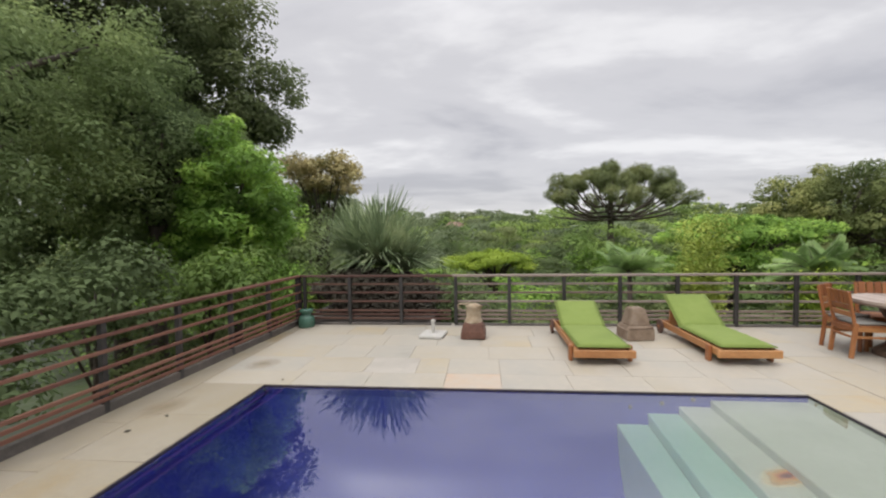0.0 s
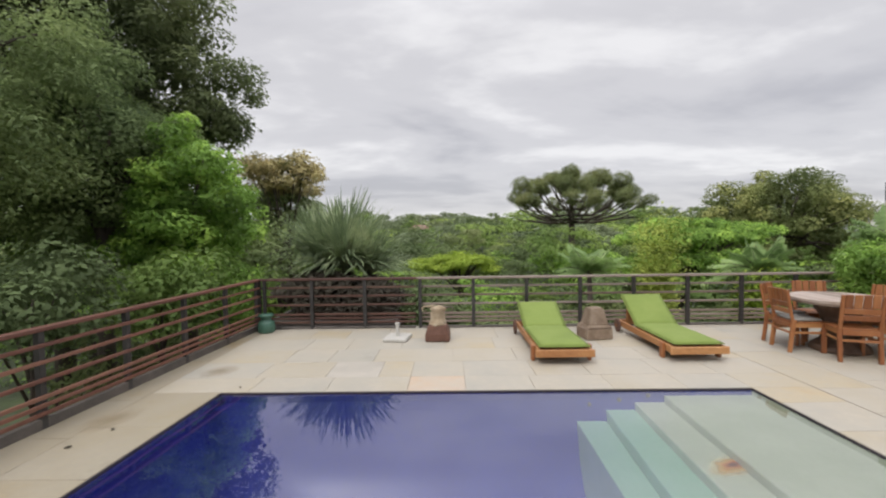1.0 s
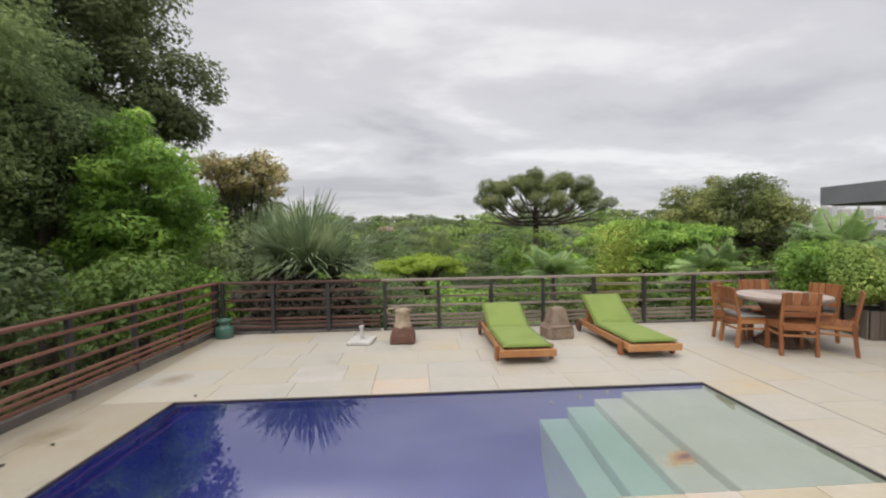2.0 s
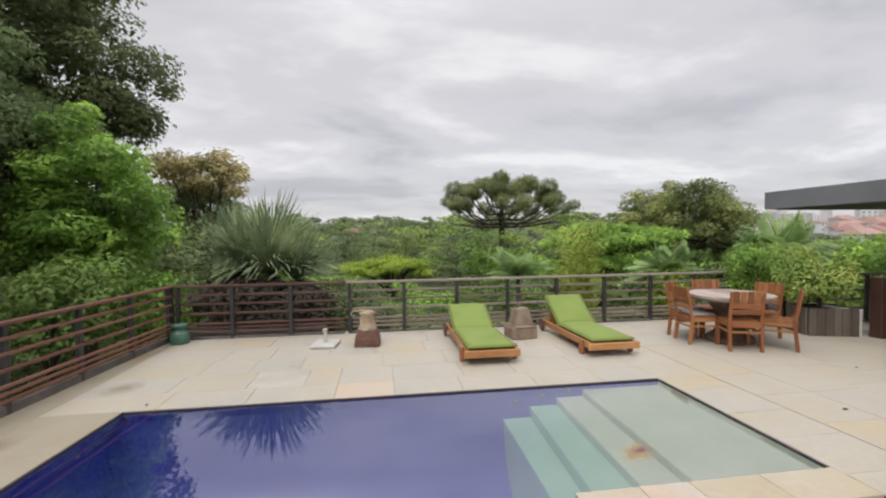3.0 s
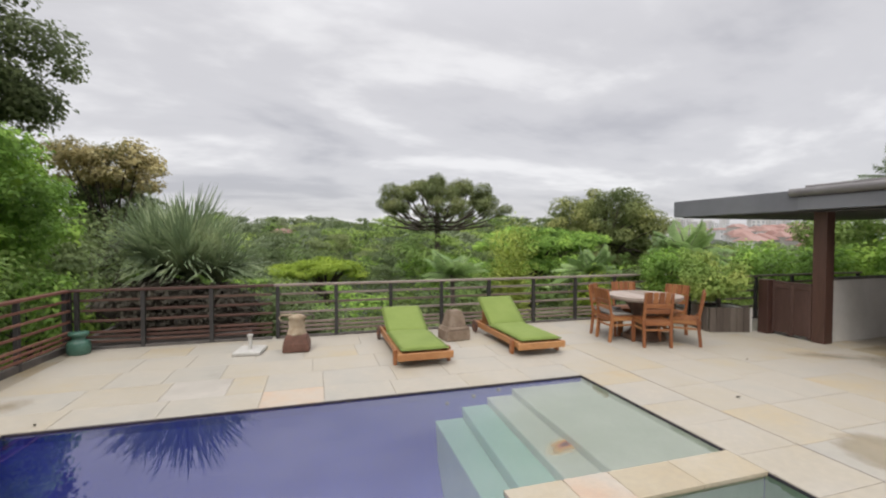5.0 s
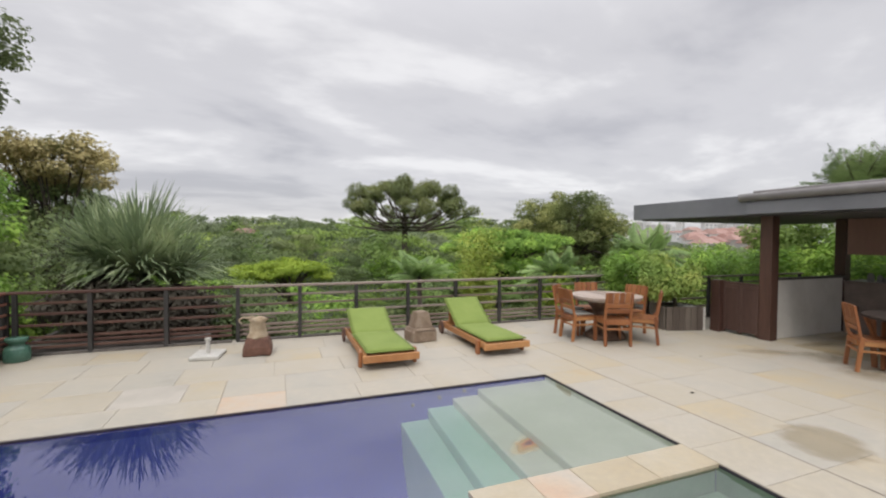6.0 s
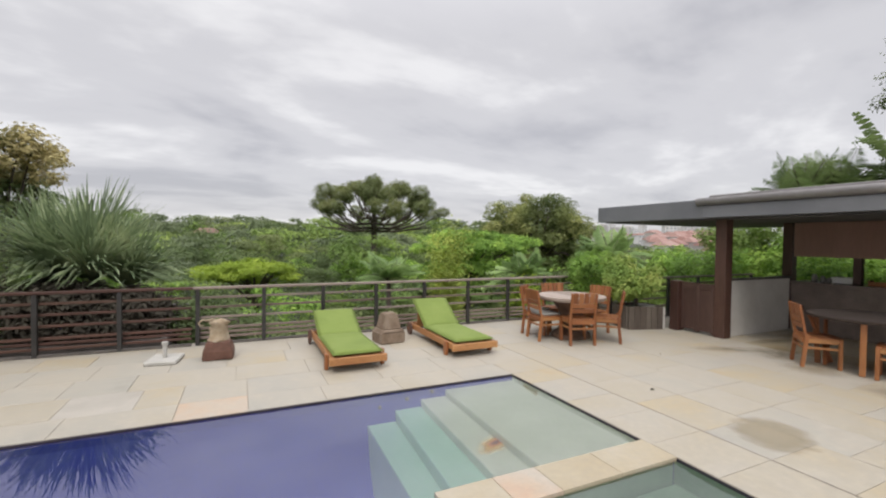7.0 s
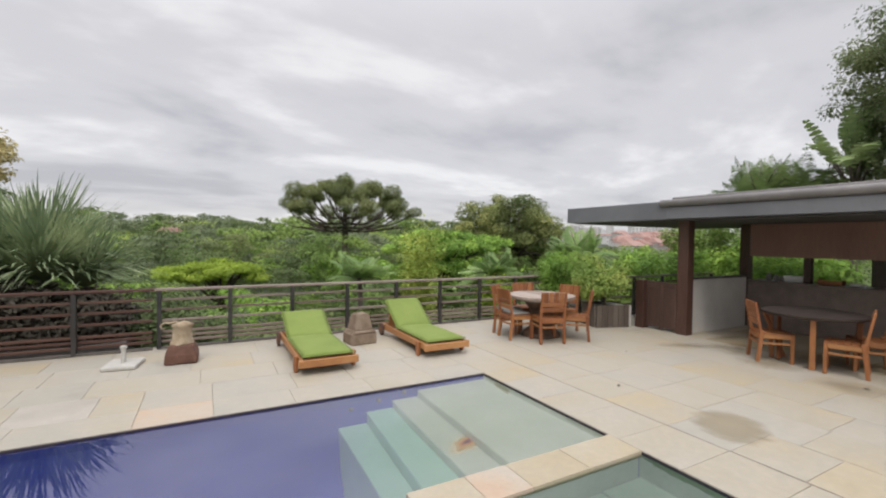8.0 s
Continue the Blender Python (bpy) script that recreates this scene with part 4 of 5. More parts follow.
# ---- bar pavilion ----
def pavilion():
    r = thing("pavilion", pose(0, 0, 0), "open bar pavilion with flat grey roof and dark timber column", "pavilion", kind="structure")
    part("roof", box(10.42, 4.50, 2.205, 15.4, 7.12, 2.555, 0.006), ROOFGREY, r, "flat grey metal-faced roof")
    near = part("roof", box(10.40, -5.0, 2.215, 15.4, 4.495, 2.43, 0.006), ROOFGREY, r, "flat grey roof with a galvanised edge")
    part("roof_sheet", box(10.50, -5.0, 2.435, 15.4, 4.46, 2.63, 0.01), ROOFLIGHT, near)
    bm = bmesh.new()
    tube(bm, [(10.41, 4.62, 2.515), (10.41, -5.0, 2.525)], [0.068, 0.068], 16)
    part("rolled_edge", bm, ROOFLIGHT, near, "pale rolled metal edge", True)
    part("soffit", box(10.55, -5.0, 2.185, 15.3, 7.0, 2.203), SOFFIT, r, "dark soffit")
    part("column", box(10.66, 4.22, 0.0, 10.86, 4.42, 2.184, 0.006), DARKWOOD, r, "dark reddish timber column")
    part("column", box(12.95, 4.30, 0.0, 13.13, 4.48, 2.184, 0.006), DARKWOOD, r, "dark timber post")
    part("column", box(13.0, 3.22, 1.0, 13.12, 3.34, 1.50, 0.004), DARKWOOD, r)
    low = part("low_wall", box(10.88, 4.30, 0.0, 12.88, 4.44, 1.05, 0.003), PLASTER, r, "low white plastered wall")
    part("wall_cap", box(10.87, 4.28, 1.053, 12.94, 4.46, 1.085, 0.004), CONCRETE, low)
    part("upper_panel", box(12.96, -5.0, 1.50, 13.04, 4.28, 2.184, 0.004), PANELWOOD, r, "dark brown timber panel above the bar")
    part("back_wall", box(15.2, -5.0, -0.03, 15.35, 3.0, 2.184), DARK, r)
    part("end_wall", box(10.5, -5.2, -0.03, 15.35, -5.02, 2.184), PLASTER, r)


def bar_counter():
    r = thing("bar_counter", pose(0, 0, 0), "long dark bar counter with a dark stone top", "bar counter")
    front = part("front", box(12.90, -4.0, 0.0, 12.95, 4.28, 0.955, 0.003), DARK, r)
    part("body", box(12.953, -4.0, 0.0, 13.45, 4.27, 0.955), DARK, r)
    part("worktop", box(12.82, -4.0, 0.957, 13.50, 4.28, 1.0, 0.005), DARK, r, "dark polished stone worktop")
    part("socket", box(12.893, 4.05, 0.42, 12.899, 4.13, 0.52, 0.001), STEEL, front)


def bar_items():
    for x, y, s, h in ((13.05, 3.95, 0.05, 0.16), (13.1, 3.84, 0.045, 0.13), (13.12, 3.74, 0.055, 0.10)):
        ob = part("jar", lathe([(s * 0.8, 0), (s, 0.01), (s, h * 0.75), (s * 0.6, h * 0.88), (s * 0.65, h)], 16), CUSHION_GREY, None, "", True)
        ob.location = (x, y, 1.0)
        tagged(ob, "grey ceramic jar on the bar counter", "jar", "jars on the bar")
    ob = part("white_box", box(13.1, 3.30, 1.0, 13.35, 3.72, 1.12, 0.01), WHITE)
    tagged(ob, "white storage box on the bar counter", "box")
    t = thing("wooden_tray", pose(13.15, 2.95, 1.0), "small wooden serving tray standing on the bar", "tray")
    part("base", box(-0.1, -0.18, 0, 0.1, 0.18, 0.012, 0.002), TEAK, t)
    for s in (-1, 1):
        part("rim", box(-0.1, s * 0.18 - 0.006, 0.012, 0.1, s * 0.18 + 0.006, 0.1, 0.002), TEAK, t)
    part("rim", box(-0.1, -0.17, 0.012, -0.088, 0.17, 0.085, 0.002), TEAK, t)
    ob = part("dish", lathe([(0.06, 0), (0.1, 0.02), (0.12, 0.05), (0.11, 0.05), (0.09, 0.025), (0.0, 0.012)], 20), WHITE, None, "", True)
    ob.location = (13.1, 2.55, 1.0)
    tagged(ob, "white dish on the bar counter", "dish")


def gate():
    r = thing("garden_gate", pose(0, 0, 0), "low dark timber gate with vertical panels, closed", "gate")
    part("post", box(10.56, 5.08, 0.0, 10.74, 5.26, 0.99, 0.006), DARKWOOD, r, "dark reddish gate post")
    for k in range(2):
        y = 4.425 + k * 0.326
        part("panel", box(10.663, y + 0.04, 0.06, 10.688, y + 0.28, 0.86, 0.003), GATEWOOD, r)
        for a, b in ((y, y + 0.038), (y + 0.282, y + 0.318)):
            part("stile", box(10.653, a, 0.03, 10.698, b, 0.93, 0.003), GATEWOOD, r)
        part("rail", box(10.654, y + 0.04, 0.862, 10.697, y + 0.28, 0.93, 0.003), GATEWOOD, r)
    part("rail", box(10.651, 4.425, 0.932, 10.700, 5.075, 0.975, 0.003), GATEWOOD, r)


pavilion()
bar_counter()
bar_items()
gate()
stub = part("wall_stub", box(10.30, 5.29, 0.0, 10.47, 6.9, 0.44, 0.004), PLASTER)
tagged(stub, "low white plastered wall beside the gate", "wall", kind="structure")


def long_table():
    r = thing("dining_table", pose(10.6, 2.25, 0), "dark round wooden dining table under the pavilion roof", "table")
    part("tabletop", lathe([(0.0, 0.715), (0.61, 0.715), (0.63, 0.725), (0.63, 0.752), (0.61, 0.762), (0.0, 0.764)], 44, 1.0), TABLEWOOD, r, "dark round tabletop")
    for a in (201, 291, 21, 111):
        m = pose(0, 0, 0, 0, 0, a) @ Matrix.Translation((0.475, 0, 0)) @ pose(0, 0, 0, 0, 3, 0)
        part("leg", box(-0.034, -0.034, 0.003, 0.034, 0.034, 0.714, 0.006, m), TEAK, r)
    for a in (66, 156):
        part("apron", box(-0.40, -0.018, 0.65, 0.40, 0.018, 0.714, 0.004, pose(0, 0, 0, 0, 0, a - 45)), TEAK, r)
    for k, (a, b) in enumerate((((-0.30, 0.30), (0.06, 0.46)), ((0.0, 0.28), (-0.30, 0.44)))):
        bm = bmesh.new()
        tube(bm, [(a[0], a[1] + 0.07 * k, 0.02), (b[0], b[1] + 0.07 * k, 0.712)], [0.026, 0.026], 8)
        part("brace", bm, TEAK, r)


long_table()
copy_thing(chair, toward(10.09, 2.80, 10.82, 2.0))
copy_thing(chair, pose(10.45, 1.57, 0, 0, 0, 16))
copy_thing(chair, toward(11.02, 1.50, 10.6, 2.25))


# ---- damp and brown stains on the paving ----
def stain(x, y, sx, sy, turn, mat, label):
    ob = part("stain", disc(0.9), mat)
    ob.matrix_world = pose(x, y, 0.0045, 0, 0, turn) @ Matrix.Diagonal((sx, sy, 1, 1))
    tagged(ob, label, "stain", "stains on the paving")


stain(7.03, 1.52, 0.60, 1.0, 20, DAMP, "round damp stain on the stone slabs")
stain(11.3, 3.75, 0.8, 0.55, -10, RUSTY, "brown damp stain by the low wall")
for x, y, sx, sy, turn in ((9.9, 3.75, 0.9, 0.6, -30), (10.35, 3.2, 0.7, 0.9, 10), (9.85, 2.5, 0.5, 1.1, 15), (9.6, 1.5, 0.5, 1.2, 5)):
    stain(x, y, sx, sy, turn, RUSTY, "brown dirt on the slabs along the roof's drip line")
for x, y, sx, sy, turn in ((-0.35, 1.4, 0.30, 0.9, 25), (-0.75, 3.3, 0.28, 0.8, -20), (-0.45, 4.7, 0.35, 0.6, 50)):
    stain(x, y, sx, sy, turn, RUSTY, "brown leaf stain on the pale slabs")


# ---- fallen leaves on the paving ----
def dry_leaf(x, y, turn, size):
    """A small curled leaf, cupped along its midrib."""
    bm = bmesh.new()
    rows = []
    for k in range(6):
        t = k / 5
        w = size * 0.3 * math.sin(math.pi * (0.08 + 0.88 * t))
        z = 0.006 + size * 0.25 * (t - 0.5) ** 2
        rows.append([bm.verts.new((w * u, size * (t - 0.5), z + abs(u) * w * 0.5)) for u in (-1, 0, 1)])
    for a, b in zip(rows, rows[1:]):
        for k in (0, 1):
            bm.faces.new((a[k], a[k + 1], b[k + 1], b[k]))
    ob = part("dry_leaf", bm, LEAF_DEAD)
    ob.matrix_world = pose(x, y, 0, 0, 0, turn)
    tagged(ob, "small curled dry leaf on the stone paving", "leaf", "fallen leaves on the paving")


for x, y, turn, size in ((0.14, 4.13, 30, 0.05), (7.10, 2.82, 80, 0.06), (9.75, 1.38, 10, 0.07), (-0.53, 3.08, 55, 0.05), (-0.65, 2.75, 140, 0.06), (3.9, 5.4, 20, 0.04), (8.6, 3.9, 100, 0.05)):
    dry_leaf(x, y, turn, size)


# ---- trees beyond the railings ----
R = np.random.default_rng(7)
# the great dark tree over the side railing
big = crown_clumps(R, (-11.6, 12.6, 9.4), 5.6, 5.0, 5.2, 140, 0.8, 1.4, 0.7) + crown_clumps(R, (-6.8, 13.6, 7.1), 3.3, 2.2, 2.9, 110, 0.45, 0.9, 0.65) + crown_clumps(R, (-7.4, 13.4, 5.0), 1.8, 1.6, 1.5, 34, 0.5, 0.9, 0.6) + crown_clumps(R, (-5.3, 13.7, 5.5), 1.0, 1.2, 0.9, 26, 0.4, 0.7, 0.65)
tree("tree", (-10.0, 13.0, land(-10.0, 13.0)), big, 480, 0.16, LEAF_TALL, "tall dark evergreen tree overhanging the terrace railing", 41, girth=0.26, limbs=22, aspect=0.55, shell=0.45, jitter=0.3)
tree("tree", (-7.0, 5.6, land(-7.0, 5.6)), crown_clumps(R, (-6.4, 5.6, 4.2), 2.9, 3.5, 3.3, 110, 0.4, 0.85, 0.7), 1300, 0.10, LEAF_DARK, "dense dark tree close behind the side railing", 42, girth=0.25, limbs=14, shell=0.3)
tree("tree", (-3.9, 9.9, land(-3.9, 9.9)), crown_clumps(R, (-3.8, 9.8, 2.3), 1.6, 1.4, 2.6, 72, 0.32, 0.7, 0.5) + crown_clumps(R, (-3.85, 9.7, 2.1), 0.8, 0.7, 1.4, 14, 0.4, 0.7, 0.5), 1500, 0.125, LEAF_BRIGHT, "bright green broadleaf tree beyond the railing corner", 43, girth=0.16, limbs=14, jitter=0.45)
for k, (x, y, z, rx, rz, n, lf) in enumerate(((-3.0, 3.0, 0.5, 1.0, 0.9, 14, LEAF_SHADE), (-3.4, 5.2, 0.9, 1.1, 1.0, 16, LEAF_SHADE), (-3.1, 7.6, 0.7, 1.1, 0.9, 16, LEAF_MID), (-2.6, 9.4, 0.3, 1.1, 0.9, 14, LEAF_BRIGHT), (-3.2, 0.6, 0.4, 1.2, 1.1, 14, LEAF_DARK), (-1.4, 10.2, 0.0, 1.0, 0.8, 12, LEAF_MID))):
    tree("shrub", (x, y, land(x, y)), crown_clumps(R, (x, y, z), rx, rx, rz, n, 0.35, 0.6, 0.75), 1300, 0.11, lf, "leafy shrub growing against the terrace railing", 50 + k, girth=0.06, limbs=8)
tree("tree", (-11.5, 8.0, land(-11.5, 8.0)), crown_clumps(R, (-11.5, 8.0, 4.5), 3.4, 3.6, 5.2, 46, 0.9, 1.5, 0.75), 700, 0.2, LEAF_SHADE, "dark tree standing behind the nearer ones", 45, girth=0.3, limbs=12)
tree("tree", (-8.5, 12.5, land(-8.5, 12.5)), crown_clumps(R, (-8.0, 12.5, 2.2), 2.8, 2.4, 3.4, 40, 0.8, 1.3, 0.75), 420, 0.16, LEAF_MID, "green tree standing behind the nearer ones", 46, girth=0.3, limbs=12)
tree("tree", (-6.0, 9.8, land(-6.0, 9.8)), crown_clumps(R, (-5.9, 9.8, 3.7), 1.9, 1.6, 3.3, 66, 0.4, 0.8, 0.65), 1400, 0.115, LEAF_DARK, "dark broadleaf tree beside the bright one", 47, girth=0.2, limbs=14)
# russet-topped tree
russet = crown_clumps(R, (-5.35, 20.2, 4.6), 2.4, 1.9, 1.15, 76, 0.35, 0.65, 0.5)
tree("tree", (-5.3, 20.3, land(-5.3, 20.3)), russet, 430, 0.17, LEAF_BROWN, "open-branched tree with russet flowering top", 61, girth=0.15, limbs=18, fork=0.3, shell=0.5)
# a second trunk and dark crown added as the russet tree's shaded lower half
tree("tree", (-5.9, 20.9, land(-5.9, 20.9)), crown_clumps(R, (-5.7, 21.2, 3.0), 2.2, 1.4, 1.5, 80, 0.3, 0.6, 0.6), 520, 0.15, LEAF_DARK, "dark shaded underside of the russet tree's crown, open branches", 63, girth=0.12, limbs=14, fork=0.3, shell=0.5)
tree("tree", (-5.5, 18.0, land(-5.5, 18)), crown_clumps(R, (-5.2, 18.0, 0.5), 2.6, 2.2, 2.2, 30, 0.6, 1.0, 0.75), 320, 0.2, LEAF_DARK, "dark understorey tree in the garden", 62, girth=0.2)


def araucaria():
    base = Vector((17.6, 52.0, land(17.6, 52.0)))
    r = thing("araucaria_tree", pose(*base), "flat-topped araucaria pine with upswept candelabra branches", "tree")
    rng = np.random.default_rng(71)
    h = 8.5 - base.z
    bm = bmesh.new()
    tube(bm, [(0, 0, -0.4), (0.05, 0, h * 0.4), (0, 0.1, h * 0.75), (0, 0, h)], [0.5, 0.42, 0.34, 0.12], 10)
    tufts = []
    for lev, (dz, ln, n, rise) in enumerate(((-5.7, 6.6, 14, 0.5), (-5.3, 8.3, 14, 2.2), (-4.8, 6.6, 12, 3.1), (-4.1, 4.6, 9, 3.4), (-3.2, 2.8, 6, 2.7), (-2.2, 1.0, 2, 2.0))):
        for k in range(n):
            a = 2 * math.pi * (k + 0.5 * (lev % 2)) / n + rng.uniform(-0.2, 0.2)
            g = ln * rng.uniform(0.82, 1.08)
            s = Vector((0, 0, h + dz))
            d = Vector((math.cos(a), math.sin(a), 0))
            e = s + d * g + Vector((0, 0, rise * rng.uniform(0.8, 1.15)))
            tube(bm, [s, s + d * g * 0.4 - Vector((0, 0, 0.15)), s + d * g * 0.7 + Vector((0, 0, rise * 0.22)), s + d * g * 0.9 + Vector((0, 0, rise * 0.6)), e], [0.13, 0.1, 0.085, 0.07, 0.05], 5)
            if lev == 0:
                continue
            big = rng.uniform(0.75, 1.3)
            tufts.append((e.x, e.y, e.z + 0.2, big, 0.72))
            tufts.append((e.x - d.x * big * 0.9, e.y - d.y * big * 0.9, e.z - 0.45, big * 0.6, 0.7))
    part("trunk", bm, BARK, r, "", True)
    c = new("crown", quads_mesh("crown", clump_leaves(rng, tufts, 1500, 0.17, 0.4, 0.5, 0.35), LEAF_PINE))
    c.parent = r


araucaria()
# olive, layered tree right of the araucaria
olive = crown_clumps(R, (27.0, 31.0, 3.2), 5.2, 3.8, 2.8, 130, 0.6, 1.1, 0.62) + crown_clumps(R, (23.2, 31.6, 1.8), 3.2, 2.4, 1.6, 34, 0.6, 1.0, 0.6) + crown_clumps(R, (28.0, 29.5, 0.4), 4.6, 2.2, 1.2, 26, 0.7, 1.1, 0.42)
tree("tree", (26.8, 31.2, land(26.8, 31.2)), olive, 330, 0.22, LEAF_OLIVE, "broad olive-brown tree with layered crown", 81, girth=0.4, limbs=24)
tree("tree", (4.0, 35.5, land(4, 35.5)), crown_clumps(R, (3.4, 35.5, -0.9), 4.2, 2.6, 0.9, 40, 0.6, 1.1, 0.3), 300, 0.24, LEAF_LIME, "low spreading tree with lime green crown", 82, girth=0.25, limbs=14)
tree("tree", (16.5, 26.0, land(16.5, 26)), crown_clumps(R, (17.0, 26.0, 1.4), 5.4, 3.4, 1.0, 64, 0.6, 1.1, 0.32) + crown_clumps(R, (17.0, 24.6, -0.5), 5.0, 2.2, 1.1, 46, 0.6, 1.0, 0.4), 420, 0.19, LEAF_BRIGHT, "spreading bright green flat-crowned tree", 83, girth=0.3, limbs=18)


def bamboo(base, h, n, leaf, label, seed):
    """A clump of leaning canes with drooping leaves."""
    r = thing("bamboo", pose(*base), label, "bamboo")
    rng = np.random.default_rng(seed)
    pts = []
    for _ in range(n):
        a, lean = rng.uniform(0, 2 * math.pi), rng.uniform(0.02, 0.13)
        hh = h * rng.uniform(0.65, 1.0)
        p = [Vector((math.cos(a) * (0.25 + lean * hh * t * t), math.sin(a) * (0.25 + lean * hh * t * t), hh * t - 0.2)) for t in (0, 0.35, 0.7, 1.0)]
        part("cane", tube(bmesh.new(), p, [0.035, 0.03, 0.02, 0.008], 5), LEAF_YELLOW, r)
        for t in np.linspace(0.3, 1.0, 14):
            q = p[1].lerp(p[3], (t - 0.35) / 0.65)
            for _ in range(30):
                pts.append((q.x + rng.normal(0, 0.28), q.y + rng.normal(0, 0.28), q.z + rng.normal(0, 0.2)))
    pts = np.array(pts)
    f = np.tile([0, 0, 1.0], (len(pts), 1))
    c = new("foliage", quads_mesh("foliage", leaves(rng, pts, f, 0.22, 0.3), leaf))
    c.parent = r


bamboo((11.4, 17.8, land(11.4, 17.8)), 7.5, 16, LEAF_YELLOW, "yellowish bamboo clump below the terrace", 91)
bamboo((14.3, 15.2, land(14.3, 15.2)), 5.6, 14, LEAF_LIME, "lime green bamboo clump below the terrace", 92)


def blade_plant(name, base, crown_z, count, length, width, leaf, label, seed, droop=0.55, low=-0.35, trunk=0.16, skirt=0):
    """A trunk with a head of long narrow arching blades."""
    r = thing(name, pose(*base), label, "palm")
    rng = np.random.default_rng(seed)
    bm = bmesh.new()
    hz = crown_z - base[2]
    tube(bm, [(0, 0, -0.2), (0.04, 0, hz * 0.5), (0, 0, hz)], [trunk * 1.4, trunk * 1.1, trunk], 10)
    part("trunk", bm, BARK, r, "", True)

    def blades(n, ln, lo, hi, dr, w):
        co = []
        for _ in range(n):
            a, el = rng.uniform(0, 2 * math.pi), math.asin(rng.uniform(lo, hi))
            g = ln * rng.uniform(0.6, 1.1)
            d = np.array([math.cos(a) * math.cos(el), math.sin(a) * math.cos(el), math.sin(el)])
            s = np.array([-math.sin(a), math.cos(a), 0.0])
            if d[1] < 0 and el < 1.0:
                g = min(g, (base[1] - 7.34) / -d[1])
            prev = None
            segs = 6
            bend, sway = dr * rng.uniform(0.5, 1.4), rng.normal(0, 0.09)
            for k in range(segs + 1):
                t = k / segs
                c = d * g * t + np.array([0, 0, hz - bend * g * t ** 2.2 * math.cos(el)]) + s * (sway * g * t * t)
                half = w * (0.6 + 0.8 * t) * (1 - t) ** 0.5 if t < 1 else 0.001
                lft, rgt = c - s * max(half, 0.001), c + s * max(half, 0.001)
                if prev is not None:
                    co += [prev[0], prev[1], rgt, lft]
                prev = (lft, rgt)
        return np.array(co)

    c = new("foliage", quads_mesh("foliage", blades(count, length, low, 0.99, droop, width), leaf))
    c.parent = r
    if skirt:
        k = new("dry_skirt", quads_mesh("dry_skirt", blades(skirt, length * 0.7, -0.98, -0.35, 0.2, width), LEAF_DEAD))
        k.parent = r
        tagged(k, "hanging dry blades")
    return r


blade_plant("palm", (0.265, 8.75, 0.12), 0.95, 1300, 1.95, 0.022, LEAF_AGAVE, "grey-green spiky yucca-like palm behind the railing", 101, droop=0.42, low=0.42, trunk=0.2, skirt=420)
blade_plant("palm", (-0.31, 8.95, 0.12), 1.15, 620, 1.55, 0.021, LEAF_AGAVE, "smaller spiky palm leaning beside the taller one", 102, droop=0.4, low=0.4, trunk=0.15, skirt=300)
blade_plant("palm", (0.82, 8.75, 0.12), 0.85, 520, 1.5, 0.021, LEAF_AGAVE, "smaller spiky palm beside the taller one", 104, droop=0.4, low=0.4, trunk=0.15, skirt=300)
tree("shrub", (2.15, 8.6, land(2.15, 8.6)), crown_clumps(R, (2.1, 8.5, 0.1), 0.75, 0.6, 0.55, 40, 0.2, 0.36, 0.8), 1500, 0.09, LEAF_SHADE, "dark leafy shrub beside the palms", 105, girth=0.05, limbs=8)
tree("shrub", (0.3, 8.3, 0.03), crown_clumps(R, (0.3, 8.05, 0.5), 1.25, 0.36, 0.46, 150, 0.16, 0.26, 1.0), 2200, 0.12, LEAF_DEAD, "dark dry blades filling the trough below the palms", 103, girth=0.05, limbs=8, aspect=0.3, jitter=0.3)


def fan_palm(base, top, n, ln, label, seed, leaf=LEAF_PALM, wide=0.016):
    """A feather palm: arching ribs with rows of narrow leaflets."""
    r = thing("palm", pose(*base), label, "palm")
    rng = np.random.default_rng(seed)
    hz = top - base[2]
    bm = bmesh.new()
    tube(bm, [(0, 0, -0.2), (0.06, 0.02, hz * 0.5), (0, 0, hz)], [0.2, 0.14, 0.1], 9)
    co = []
    for k in range(n):
        a, el = 2 * math.pi * k / n * 2.4 + rng.uniform(-0.2, 0.2), rng.uniform(0.15, 1.3)
        g = ln * rng.uniform(0.8, 1.1)
        d = np.array([math.cos(a) * math.cos(el), math.sin(a) * math.cos(el), math.sin(el)])
        s = np.array([-math.sin(a), math.cos(a), 0.0])
        rib = [d * g * t + np.array([0, 0, hz - 0.55 * g * t ** 2 * math.cos(el)]) for t in np.linspace(0, 1, 9)]
        tube(bm, [tuple(p) for p in rib], list(np.linspace(0.022, 0.005, 9)), 4)
        for t in np.linspace(0.12, 0.99, 70):
            i = min(7, int(t * 8))
            p = rib[i] + (rib[i + 1] - rib[i]) * (t * 8 - i)
            for sg in (-1, 1):
                w = ln * 0.26 * math.sin(math.pi * (0.15 + 0.8 * t))
                tip = p + sg * s * w + d * w * 0.5 + np.array([0, 0, -0.6 * w + rng.normal(0, 0.05)])
                b = d * wide
                m = (p + tip) / 2 + np.array([0, 0, 0.04])
                co += [p - b * 0.5, m - b, tip, m + b]
    part("trunk", bm, BARK, r, "", True)
    c = new("fronds", quads_mesh("fronds", np.array(co), leaf))
    c.parent = r
    return r


